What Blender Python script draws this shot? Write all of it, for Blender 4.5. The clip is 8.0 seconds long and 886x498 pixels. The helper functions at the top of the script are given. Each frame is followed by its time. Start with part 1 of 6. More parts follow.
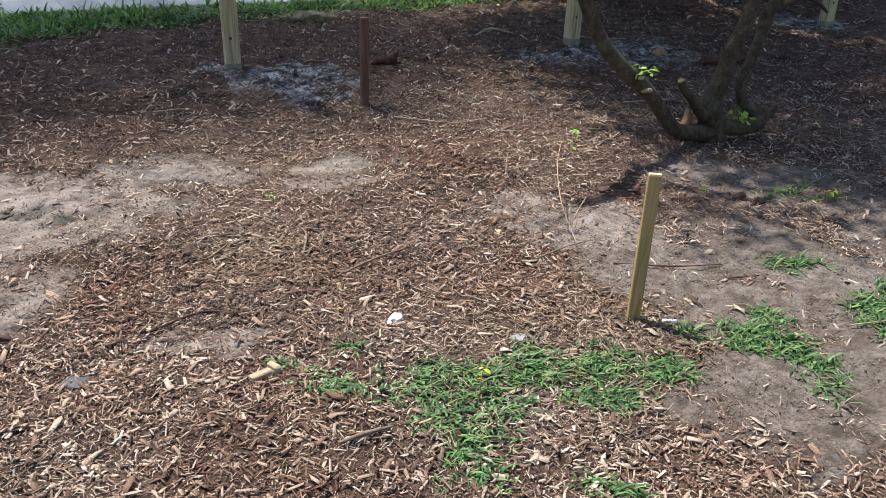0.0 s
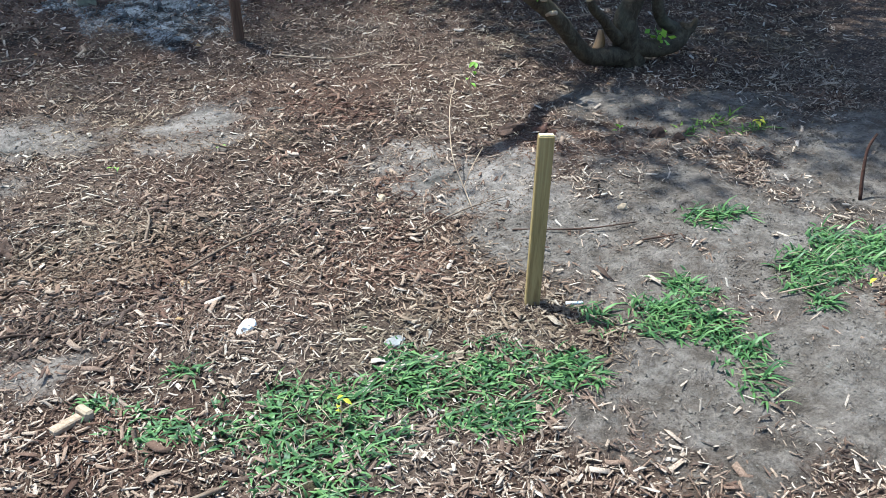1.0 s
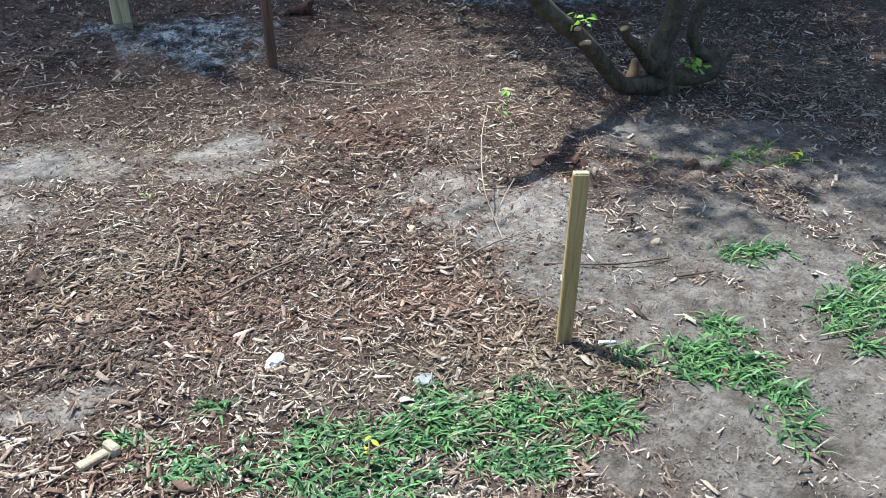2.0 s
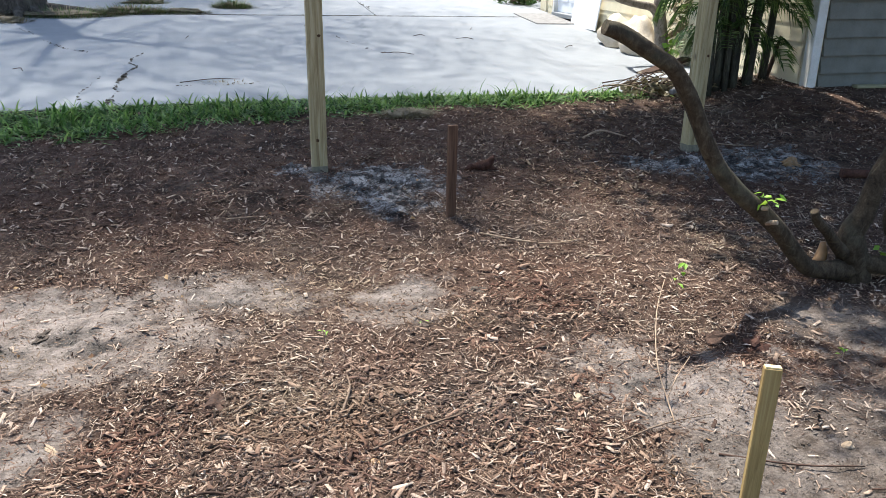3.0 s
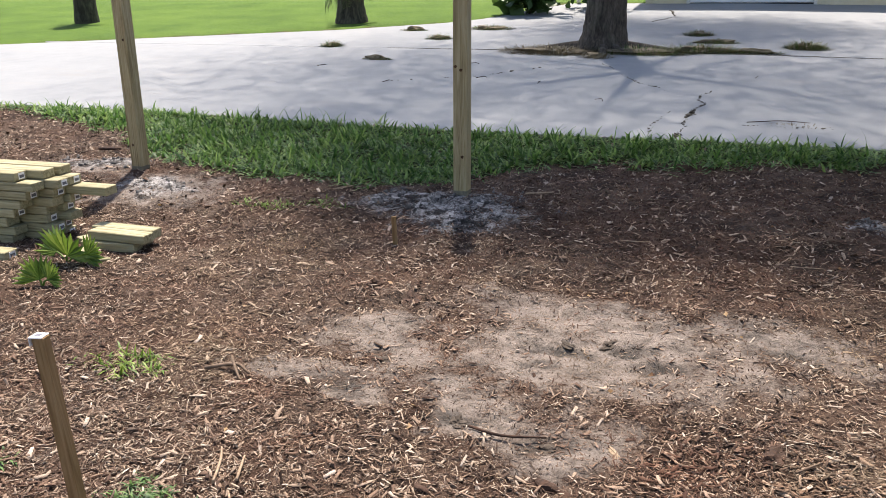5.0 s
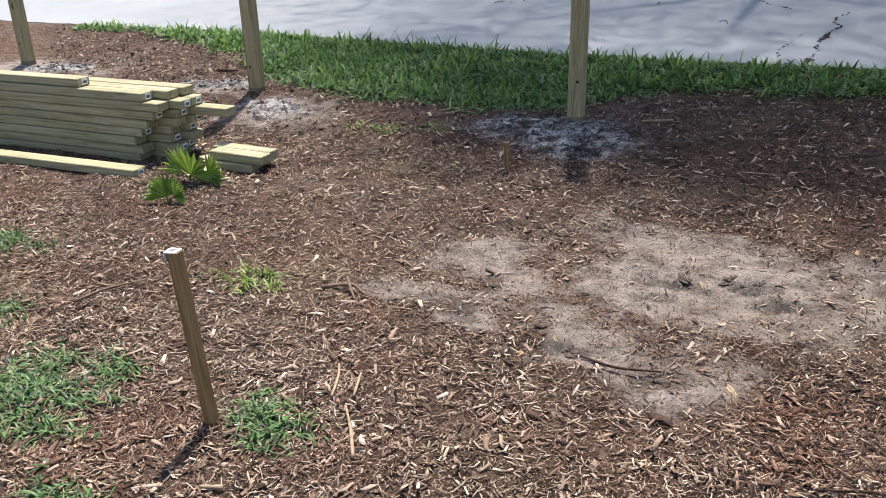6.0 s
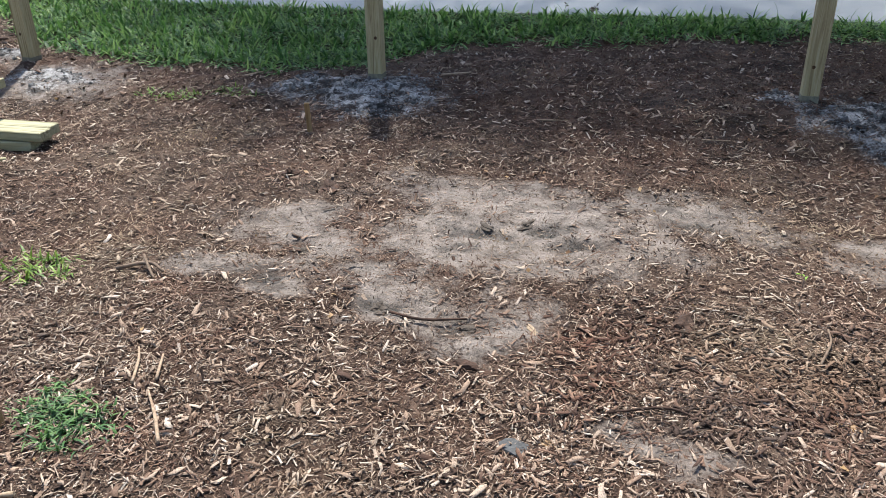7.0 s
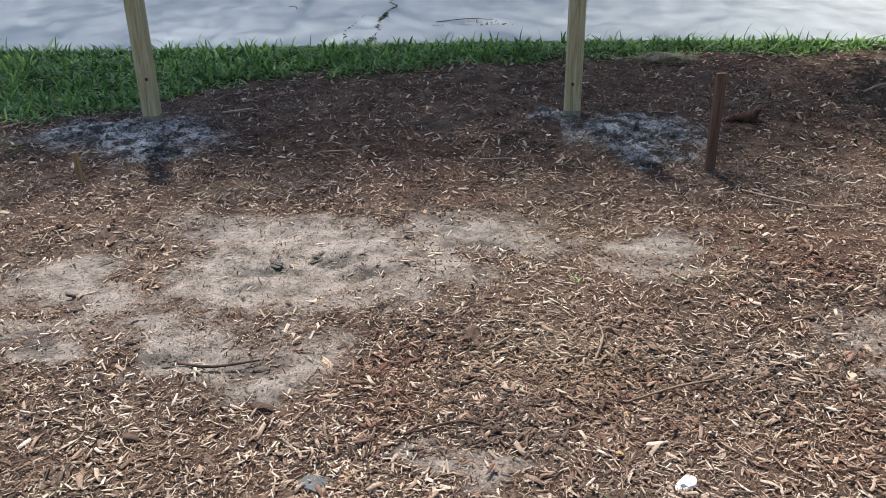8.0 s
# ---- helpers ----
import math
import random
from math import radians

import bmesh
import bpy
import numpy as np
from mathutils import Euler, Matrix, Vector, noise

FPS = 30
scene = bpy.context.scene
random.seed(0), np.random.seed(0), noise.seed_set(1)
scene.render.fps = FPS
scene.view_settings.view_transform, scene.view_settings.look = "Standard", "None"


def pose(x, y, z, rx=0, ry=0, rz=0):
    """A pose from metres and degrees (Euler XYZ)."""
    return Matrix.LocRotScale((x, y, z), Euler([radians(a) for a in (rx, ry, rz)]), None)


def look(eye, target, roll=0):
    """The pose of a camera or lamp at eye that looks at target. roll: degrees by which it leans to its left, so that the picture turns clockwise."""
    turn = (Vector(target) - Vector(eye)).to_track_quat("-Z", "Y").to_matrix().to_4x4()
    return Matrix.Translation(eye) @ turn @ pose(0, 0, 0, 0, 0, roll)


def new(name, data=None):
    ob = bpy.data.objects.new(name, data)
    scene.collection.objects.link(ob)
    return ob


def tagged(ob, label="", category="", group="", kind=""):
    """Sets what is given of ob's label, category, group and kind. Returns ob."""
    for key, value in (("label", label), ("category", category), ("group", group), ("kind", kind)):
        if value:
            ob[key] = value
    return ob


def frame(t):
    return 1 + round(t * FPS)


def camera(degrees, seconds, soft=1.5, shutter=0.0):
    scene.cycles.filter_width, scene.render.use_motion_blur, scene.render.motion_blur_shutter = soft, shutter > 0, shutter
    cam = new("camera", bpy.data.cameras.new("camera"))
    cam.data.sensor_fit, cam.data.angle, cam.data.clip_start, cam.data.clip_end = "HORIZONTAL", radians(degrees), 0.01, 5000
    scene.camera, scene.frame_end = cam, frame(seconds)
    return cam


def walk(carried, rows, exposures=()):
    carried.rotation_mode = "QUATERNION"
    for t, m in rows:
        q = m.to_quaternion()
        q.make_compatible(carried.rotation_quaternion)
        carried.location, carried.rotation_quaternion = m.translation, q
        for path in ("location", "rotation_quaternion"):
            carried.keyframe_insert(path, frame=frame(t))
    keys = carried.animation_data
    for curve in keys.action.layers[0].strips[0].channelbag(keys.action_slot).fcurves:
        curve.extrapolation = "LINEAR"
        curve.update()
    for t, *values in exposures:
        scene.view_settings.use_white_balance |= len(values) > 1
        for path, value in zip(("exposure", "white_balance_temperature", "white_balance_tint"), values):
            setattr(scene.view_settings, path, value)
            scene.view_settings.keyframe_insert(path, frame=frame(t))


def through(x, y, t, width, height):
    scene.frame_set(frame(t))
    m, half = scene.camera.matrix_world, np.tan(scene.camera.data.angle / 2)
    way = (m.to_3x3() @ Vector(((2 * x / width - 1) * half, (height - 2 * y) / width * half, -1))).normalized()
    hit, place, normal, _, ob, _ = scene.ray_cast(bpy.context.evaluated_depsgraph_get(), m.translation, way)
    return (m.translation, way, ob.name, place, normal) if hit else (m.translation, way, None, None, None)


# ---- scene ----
cam = camera(57.3, 8.0, soft=0.7)
PATH = [
    (0, (0.623, 0.017, 1.265), (1.399, 1.647, 0.403), 1.6),
    (0.5, (0.844, 0.21, 1.233), (1.681, 1.739, 0.253), 0.7),
    (1, (1.024, 0.342, 1.245), (1.876, 1.815, 0.195), -0.0),
    (1.2, (1.048, 0.364, 1.244), (1.902, 1.823, 0.175), -0.4),
    (2.3, (1.019, 0.404, 1.292), (1.757, 2.007, 0.351), 0.2),
    (2.5, (0.996, 0.42, 1.304), (1.664, 2.093, 0.435), 0.6),
    (3, (0.978, 0.437, 1.323), (1.502, 2.237, 0.626), 0.9),
    (3.5, (0.977, 0.441, 1.327), (1.44, 2.283, 0.702), 0.3),
    (3.8, (0.976, 0.438, 1.324), (1.298, 2.315, 0.714), 0.1),
    (4, (0.901, 0.445, 1.326), (1.021, 2.346, 0.715), 0.5),
    (4.2, (0.844, 0.437, 1.325), (0.727, 2.339, 0.717), 0.4),
    (4.5, (0.795, 0.432, 1.321), (0.345, 2.286, 0.72), -0.0),
    (4.7, (0.765, 0.423, 1.318), (0.186, 2.241, 0.718), -0.2),
    (5.8, (0.71, 0.434, 1.322), (-0.098, 2.113, 0.595), -1.2),
    (6, (0.69, 0.426, 1.313), (-0.182, 2.048, 0.533), -1.5),
    (6.5, (0.678, 0.429, 1.307), (-0.187, 2.01, 0.44), -1.9),
    (6.8, (0.712, 0.439, 1.319), (0.047, 2.107, 0.44), -1.0),
    (6.9, (0.719, 0.454, 1.314), (0.163, 2.158, 0.428), -0.8),
    (7, (0.761, 0.464, 1.312), (0.296, 2.199, 0.432), -0.9),
    (7.2, (0.834, 0.477, 1.319), (0.584, 2.259, 0.445), -0.7),
    (7.5, (0.834, 0.474, 1.319), (0.748, 2.279, 0.462), -0.3),
    (8, (0.855, 0.463, 1.329), (0.836, 2.285, 0.504), -0.9),
]
walk(cam, [(t, look(eye, target, roll)) for t, eye, target, roll in PATH],
     exposures=[(0.0, 1.15, 6150, 10), (0.5, 1.3, 5320, 2), (1.0, 1.33, 5310, -1), (2.4, 1.43, 5300, 2), (3.0, 1.34, 6150, 9), (3.5, 1.33, 6550, 10), (4.0, 1.4, 6750, 11), (4.5, 1.24, 6850, 15), (6.0, 1.03, 6400, 12), (7.0, 1.08, 6050, 8), (8.0, 1.15, 6100, 7)])

# ---- world and sun ----
SUN_EL, SUN_TO = 65.5, Vector((-0.33, 0.944, 0.0)).normalized()
world = bpy.data.worlds.new("sky")
world.use_nodes = True
scene.world = world
wn, wl = world.node_tree.nodes, world.node_tree.links
sky = wn.new("ShaderNodeTexSky")
sky.sky_type = 'NISHITA'
sky.sun_disc = False
sky.dust_density = 1.6
sky.ozone_density = 0.9
sky.sun_elevation = radians(SUN_EL)
sky.sun_rotation = math.atan2(SUN_TO.x, SUN_TO.y)
wl.new(sky.outputs[0], wn["Background"].inputs[0])
wn["Background"].inputs[1].default_value = 0.115
sun = new("sun", bpy.data.lights.new("sun", 'SUN'))
sun.data.energy = 4.8
sun.data.angle = radians(0.9)
sun.data.color = (1.0, 0.95, 0.87)
to_sun = SUN_TO * math.cos(radians(SUN_EL)) + Vector((0, 0, math.sin(radians(SUN_EL))))
sun.matrix_world = to_sun.to_track_quat("Z", "Y").to_matrix().to_4x4()



# ---- the lie of the land ----
def smooth(t):
    u = np.clip(t, 0, 1)
    return u * u * (3 - 2 * u)


def lattice(x, y, cell, seed):
    """Smooth value noise, 0 to 1."""
    x, y = np.asarray(x, float) / cell + seed * 17.3, np.asarray(y, float) / cell - seed * 9.1
    xi, yi = np.floor(x), np.floor(y)
    u, v = smooth(x - xi), smooth(y - yi)

    def h(a, b):
        s = np.sin(a * 127.1 + b * 311.7 + seed * 74.7) * 43758.5453
        return s - np.floor(s)
    return (h(xi, yi) * (1 - u) + h(xi + 1, yi) * u) * (1 - v) + (h(xi, yi + 1) * (1 - u) + h(xi + 1, yi + 1) * u) * v


def rough(x, y, cell, seed):
    return (lattice(x, y, cell, seed) * 0.5 + lattice(x, y, cell / 2.1, seed + 1) * 0.3
            + lattice(x, y, cell / 4.3, seed + 2) * 0.2)


def land(x, y):
    """The level of the land, without its small lumps: a flat bed that rises to the fence line and a drive that climbs away from it."""
    x, y = np.asarray(x, float), np.asarray(y, float)
    z = 0.085 * smooth((y - 3.9) / 1.3) + 0.0725 * np.clip(y - 5.75, 0, 12.6)
    z = z - 0.014 * np.clip(x - 0.5, 0, 7) * smooth((y - 6) / 3)
    return z + 0.13 * smooth((x - 5.0) / 0.8) * smooth((y - 5.2) / 0.9) * smooth((7.4 - y) / 0.6)


def blobs(x, y, spots, seed, cell=0.16, ragged=0.9):
    """0 to 1: inside ragged ellipses (x, y, rx, ry)."""
    wx = x + (rough(x, y, cell * 1.7, seed + 50) - 0.5) * cell * 1.7
    wy = y + (rough(x, y, cell * 1.7, seed + 60) - 0.5) * cell * 1.7
    n = ((rough(x, y, cell, seed) - 0.5) * 1.6 + (lattice(x, y, cell / 5, seed + 4) - 0.5) * 0.9) * ragged
    best = np.full(np.shape(x), -9.0)
    for sx, sy, rx, ry in spots:
        best = np.maximum(best, 1 - np.hypot((wx - sx) / rx, (wy - sy) / ry))
    return smooth((best + n * 0.62 + 0.3) / 1.0)


SAND = [(-0.36, 3.03, 0.15, 0.13), (-0.75, 2.73, 0.11, 0.09), (-0.53, 2.65, 0.11, 0.12), (-0.50, 3.22, 0.2, 0.17), (0.11, 3.22, 0.26, 0.25), (0.08, 3.06, 0.13, 0.1), (-0.11, 2.79, 0.15, 0.12),
        (0.02, 2.58, 0.17, 0.13), (0.34, 2.52, 0.11, 0.12), (0.40, 3.42, 0.2, 0.17), (0.49, 3.23, 0.2, 0.2), (0.90, 3.59, 0.24, 0.19), (1.03, 3.49, 0.16, 0.12), (0.16, 3.61, 0.28, 0.12), (1.69, 3.41, 0.17, 0.13),
        (2.20, 2.59, 0.12, 0.1), (2.45, 2.43, 0.2, 0.18), (0.82, 2.07, 0.1, 0.05),
        (-2.92, 4.72, 0.3, 0.24), (-3.7, 5.0, 0.36, 0.16), (-5.8, 5.1, 0.6, 0.22)]
DIRT = [(2.25, 1.36, 0.4, 0.26), (2.5, 1.75, 0.36, 0.24), (2.92, 1.75, 0.45, 0.33), (2.9, 2.07, 0.45, 0.26), (3.5, 2.46, 0.5, 0.32), (2.6, 1.29, 0.35, 0.2), (3.25, 2.72, 0.3, 0.22), (3.1, 1.4, 0.4, 0.4), (3.6, 1.9, 0.6, 0.5), (2.75, 1.95, 0.6, 0.4), (2.6, 1.6, 0.5, 0.35), (2.35, 1.95, 0.25, 0.2), (2.14, 1.32, 0.16, 0.16), (2.26, 1.2, 0.3, 0.18), (2.5, 1.1, 0.4, 0.2), (2.24, 1.04, 0.2, 0.1), (1.98, 1.3, 0.1, 0.08), (2.65, 0.95, 0.45, 0.16)]
HOLLOWS = [(-0.45, 2.92, 0.07, 0.05), (-0.04, 2.63, 0.1, 0.06), (0.27, 2.56, 0.1, 0.07), (0.2, 3.24, 0.14, 0.06), (0.42, 3.34, 0.14, 0.06), (0.16, 3.06, 0.1, 0.05), (-0.52, 2.68, 0.1, 0.09), (0.98, 3.42, 0.12, 0.06), (-0.57, 3.5, 0.1, 0.05), (-0.76, 3.4, 0.1, 0.05), (0.55, 3.2, 0.1, 0.05), (2.3, 2.5, 0.1, 0.06)]
CEMENT = [(-0.82, 4.8, 0.5, 0.42), (-1.3, 4.9, 0.24, 0.24), (1.43, 5.07, 0.2, 0.2), (1.9, 4.73, 0.36, 0.38), (3.76, 4.86, 0.28, 0.24), (4.3, 4.74, 0.5, 0.38),
          (-2.98, 4.78, 0.28, 0.26), (-3.75, 5.1, 0.36, 0.25), (-5.6, 5.15, 0.4, 0.22), (6.5, 5.2, 0.45, 0.25)]


def drive_edge(x):
    return 6.93 + 0.06 * np.sin(np.asarray(x, float) * 0.9)


def grass_edge(x):
    """The near edge of the grass verge along the drive."""
    x = np.asarray(x, float)
    e = np.interp(x, [-7, -6.2, -4.6, -3.6, -2.6, -1.5, -1.1, -0.6, 0.2, 1.2, 3.0, 4.4, 5.0], [6.75, 6.7, 6.25, 5.5, 5.15, 5.15, 5.3, 5.95, 6.12, 6.34, 6.48, 6.66, 6.8])
    return e + (rough(x, x * 0 + 3, 0.35, 31) - 0.5) * 0.42


def lawn_edge(x):
    return np.interp(np.asarray(x, float), [-40, -12, -6, -4.4, -3.6, -3.2], [-2, 10.6, 13.35, 14.5, 15.6, 18.4])


PATCHES = [(1.22, 1.90, 0.05, 0.04), (1.04, 1.85, 0.06, 0.05), (1.15, 1.75, 0.09, 0.07), (1.26, 1.68, 0.09, 0.08), (1.43, 1.73, 0.07, 0.05), (1.36, 1.67, 0.1, 0.09), (1.46, 1.65, 0.11, 0.09), (1.41, 1.52, 0.11, 0.1), (1.32, 1.49, 0.1, 0.07), (1.47, 1.44, 0.08, 0.08), (1.35, 1.37, 0.08, 0.07),
           (1.70, 1.69, 0.07, 0.07), (1.63, 1.61, 0.1, 0.08), (1.78, 1.60, 0.12, 0.09), (1.89, 1.58, 0.12, 0.09), (1.99, 1.50, 0.09, 0.09), (1.83, 1.44, 0.11, 0.06), (1.72, 1.46, 0.08, 0.05), (2.19, 1.62, 0.06, 0.04), (2.22, 1.54, 0.06, 0.03),
           (2.39, 1.54, 0.09, 0.07), (2.50, 1.59, 0.07, 0.04), (2.36, 1.46, 0.08, 0.05), (2.48, 1.45, 0.08, 0.08), (2.46, 1.35, 0.07, 0.07), (2.38, 1.28, 0.06, 0.06), (2.35, 1.20, 0.04, 0.02), (2.82, 1.46, 0.1, 0.08), (2.95, 1.45, 0.13, 0.1), (3.12, 1.47, 0.15, 0.13), (2.75, 1.35, 0.06, 0.04),
           (2.85, 1.83, 0.09, 0.05), (1.60, 1.14, 0.05, 0.03), (-1.45, 1.73, 0.22, 0.16), (-1.23, 1.73, 0.16, 0.1), (-1.25, 1.89, 0.12, 0.08), (-1.25, 1.52, 0.14, 0.08), (-0.66, 1.86, 0.14, 0.08), (-0.62, 1.77, 0.1, 0.05),
           (-2.56, 2.46, 0.18, 0.12), (-1.96, 1.98, 0.13, 0.1), (-0.84, 1.33, 0.18, 0.08)]
SPARSE = [(-1.311, 2.574, 0.16, 0.08), (-2.02, 4.578, 0.25, 0.09), (-1.65, 4.663, 0.2, 0.07), (3.344, 2.386, 0.13, 0.05), (3.493, 2.254, 0.12, 0.05)]


def zones(x, y):
    x, y = np.asarray(x, float), np.asarray(y, float)
    wide = [(sx, sy, rx * 2.0, ry * 1.8) for sx, sy, rx, ry in SAND]
    sand = np.clip((0.55 * blobs(x, y, SAND, 3, 0.26) + 0.7 * blobs(x, y, wide, 13, 0.3, 1.3)) * (0.4 + 1.2 * rough(x, y, 0.13, 91)), 0, 1)
    dirt = blobs(x, y, DIRT, 5, 0.22, 0.8)
    cement = blobs(x, y, CEMENT, 8, 0.2, 0.8)
    verge = smooth((y - grass_edge(x) + 0.1) / 0.35) * smooth((drive_edge(x) - y) / 0.05) * (x < 5.0) * (x > -7.5)
    tuft = blobs(x, y, PATCHES, 11, 0.12, 1.0)
    lawn = smooth((y - lawn_edge(x)) / 0.1)
    return sand, dirt, cement, verge, tuft, lawn


def lumps(x, y):
    """Small unevenness of the bed."""
    bed = smooth((6.9 - y) / 0.3)
    z = (rough(x, y, 0.5, 21) - 0.5) * 0.04 + (rough(x, y, 0.09, 25) - 0.5) * 0.016
    cem = blobs(x, y, CEMENT, 8, 0.2, 0.8)
    sand = blobs(x, y, SAND, 3, 0.26)
    z = z + cem * (0.012 + (rough(x, y, 0.07, 41) - 0.5) * 0.05) + sand * (rough(x, y, 0.1, 44) - 0.55) * 0.03 - 0.012 * blobs(x, y, HOLLOWS, 23, 0.1)
    z = z + blobs(x, y, DIRT, 5, 0.22, 0.8) * (rough(x, y, 0.075, 47) - 0.5) * 0.022
    return z * bed


def view_wedge(x, y):
    """Wedge the camera sees, with loose chips as pieces; past that the bed's surface carries them."""
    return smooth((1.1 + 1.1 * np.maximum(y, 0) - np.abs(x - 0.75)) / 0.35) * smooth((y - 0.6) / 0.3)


def top(x, y):
    return land(x, y) + lumps(np.asarray(x, float), np.asarray(y, float))


def at_top(x, y):
    return float(top(x, y))


# ---- materials ----
def material(name, build):
    m = bpy.data.materials.new(name)
    m.use_nodes = True
    nt = m.node_tree
    bsdf = nt.nodes["Principled BSDF"]
    build(Nodes(nt), bsdf)
    return m


class Nodes:
    def __init__(self, nt):
        self.nt = nt

    def add(self, kind, **inputs):
        n = self.nt.nodes.new(kind)
        for k, v in inputs.items():
            self.put(n.inputs[k.replace("_", " ")], v)
        return n

    def put(self, socket, v):
        if isinstance(v, bpy.types.NodeSocket):
            self.nt.links.new(v, socket)
        else:
            socket.default_value = v

    def coords(self, scale=(1, 1, 1), kind="Object"):
        tc = self.add("ShaderNodeTexCoord")
        mp = self.add("ShaderNodeMapping")
        self.nt.links.new(tc.outputs[kind], mp.inputs[0])
        mp.inputs["Scale"].default_value = scale
        return mp.outputs[0]

    def noise(self, scale, detail=4, rough=0.6, vec=None, dist=0.0):
        n = self.add("ShaderNodeTexNoise", Scale=scale, Detail=detail, Roughness=rough, Distortion=dist)
        self.put(n.inputs["Vector"], vec if vec is not None else self.coords())
        return n.outputs[0]

    def ramp(self, fac, stops):
        r = self.add("ShaderNodeValToRGB")
        self.put(r.inputs[0], fac)
        el = r.color_ramp.elements
        while len(el) < len(stops):
            el.new(0.5)
        for e, (p, c) in zip(el, stops):
            e.position, e.color = p, (*c, 1) if len(c) == 3 else c
        return r.outputs[0]

    def mix(self, fac, a, b, mode='MIX'):
        m = self.nt.nodes.new("ShaderNodeMix")
        m.data_type, m.blend_type = 'RGBA', mode
        self.put(m.inputs[0], fac)
        self.put(m.inputs[6], a if isinstance(a, bpy.types.NodeSocket) else (*a, 1))
        self.put(m.inputs[7], b if isinstance(b, bpy.types.NodeSocket) else (*b, 1))
        return m.outputs[2]

    def math(self, op, a, b=0.5, clamp=False):
        m = self.nt.nodes.new("ShaderNodeMath")
        m.operation, m.use_clamp = op, clamp
        self.put(m.inputs[0], a)
        self.put(m.inputs[1], b)
        return m.outputs[0]

    def bump(self, height, strength, distance, onto):
        b = self.add("ShaderNodeBump", Height=height, Strength=strength, Distance=distance)
        self.nt.links.new(b.outputs[0], onto.inputs["Normal"])
        return b

    def attribute(self, name):
        a = self.nt.nodes.new("ShaderNodeAttribute")
        a.attribute_name = name
        return a.outputs["Fac"]

    def island(self):
        return self.add("ShaderNodeNewGeometry").outputs["Random Per Island"]

    def each(self):
        return self.add("ShaderNodeObjectInfo").outputs["Random"]


TAN_TONES = [(0.0, (0.026, 0.015, 0.011)), (0.22, (0.092, 0.057, 0.039)), (0.44, (0.212, 0.14, 0.096)), (0.68, (0.365, 0.267, 0.19)), (0.9, (0.5, 0.394, 0.298)), (1.0, (0.61, 0.51, 0.41))]
BARK_TONES = [(0.0, (0.014, 0.008, 0.006)), (0.4, (0.06, 0.03, 0.02)), (0.7, (0.15, 0.083, 0.054)), (0.9, (0.27, 0.17, 0.115)), (1.0, (0.42, 0.3, 0.22))]
FINE_TONES = [(0.0, (0.012, 0.007, 0.005)), (0.35, (0.04, 0.022, 0.014)), (0.62, (0.13, 0.076, 0.048)), (0.82, (0.31, 0.216, 0.15)), (1.0, (0.48, 0.37, 0.275))]



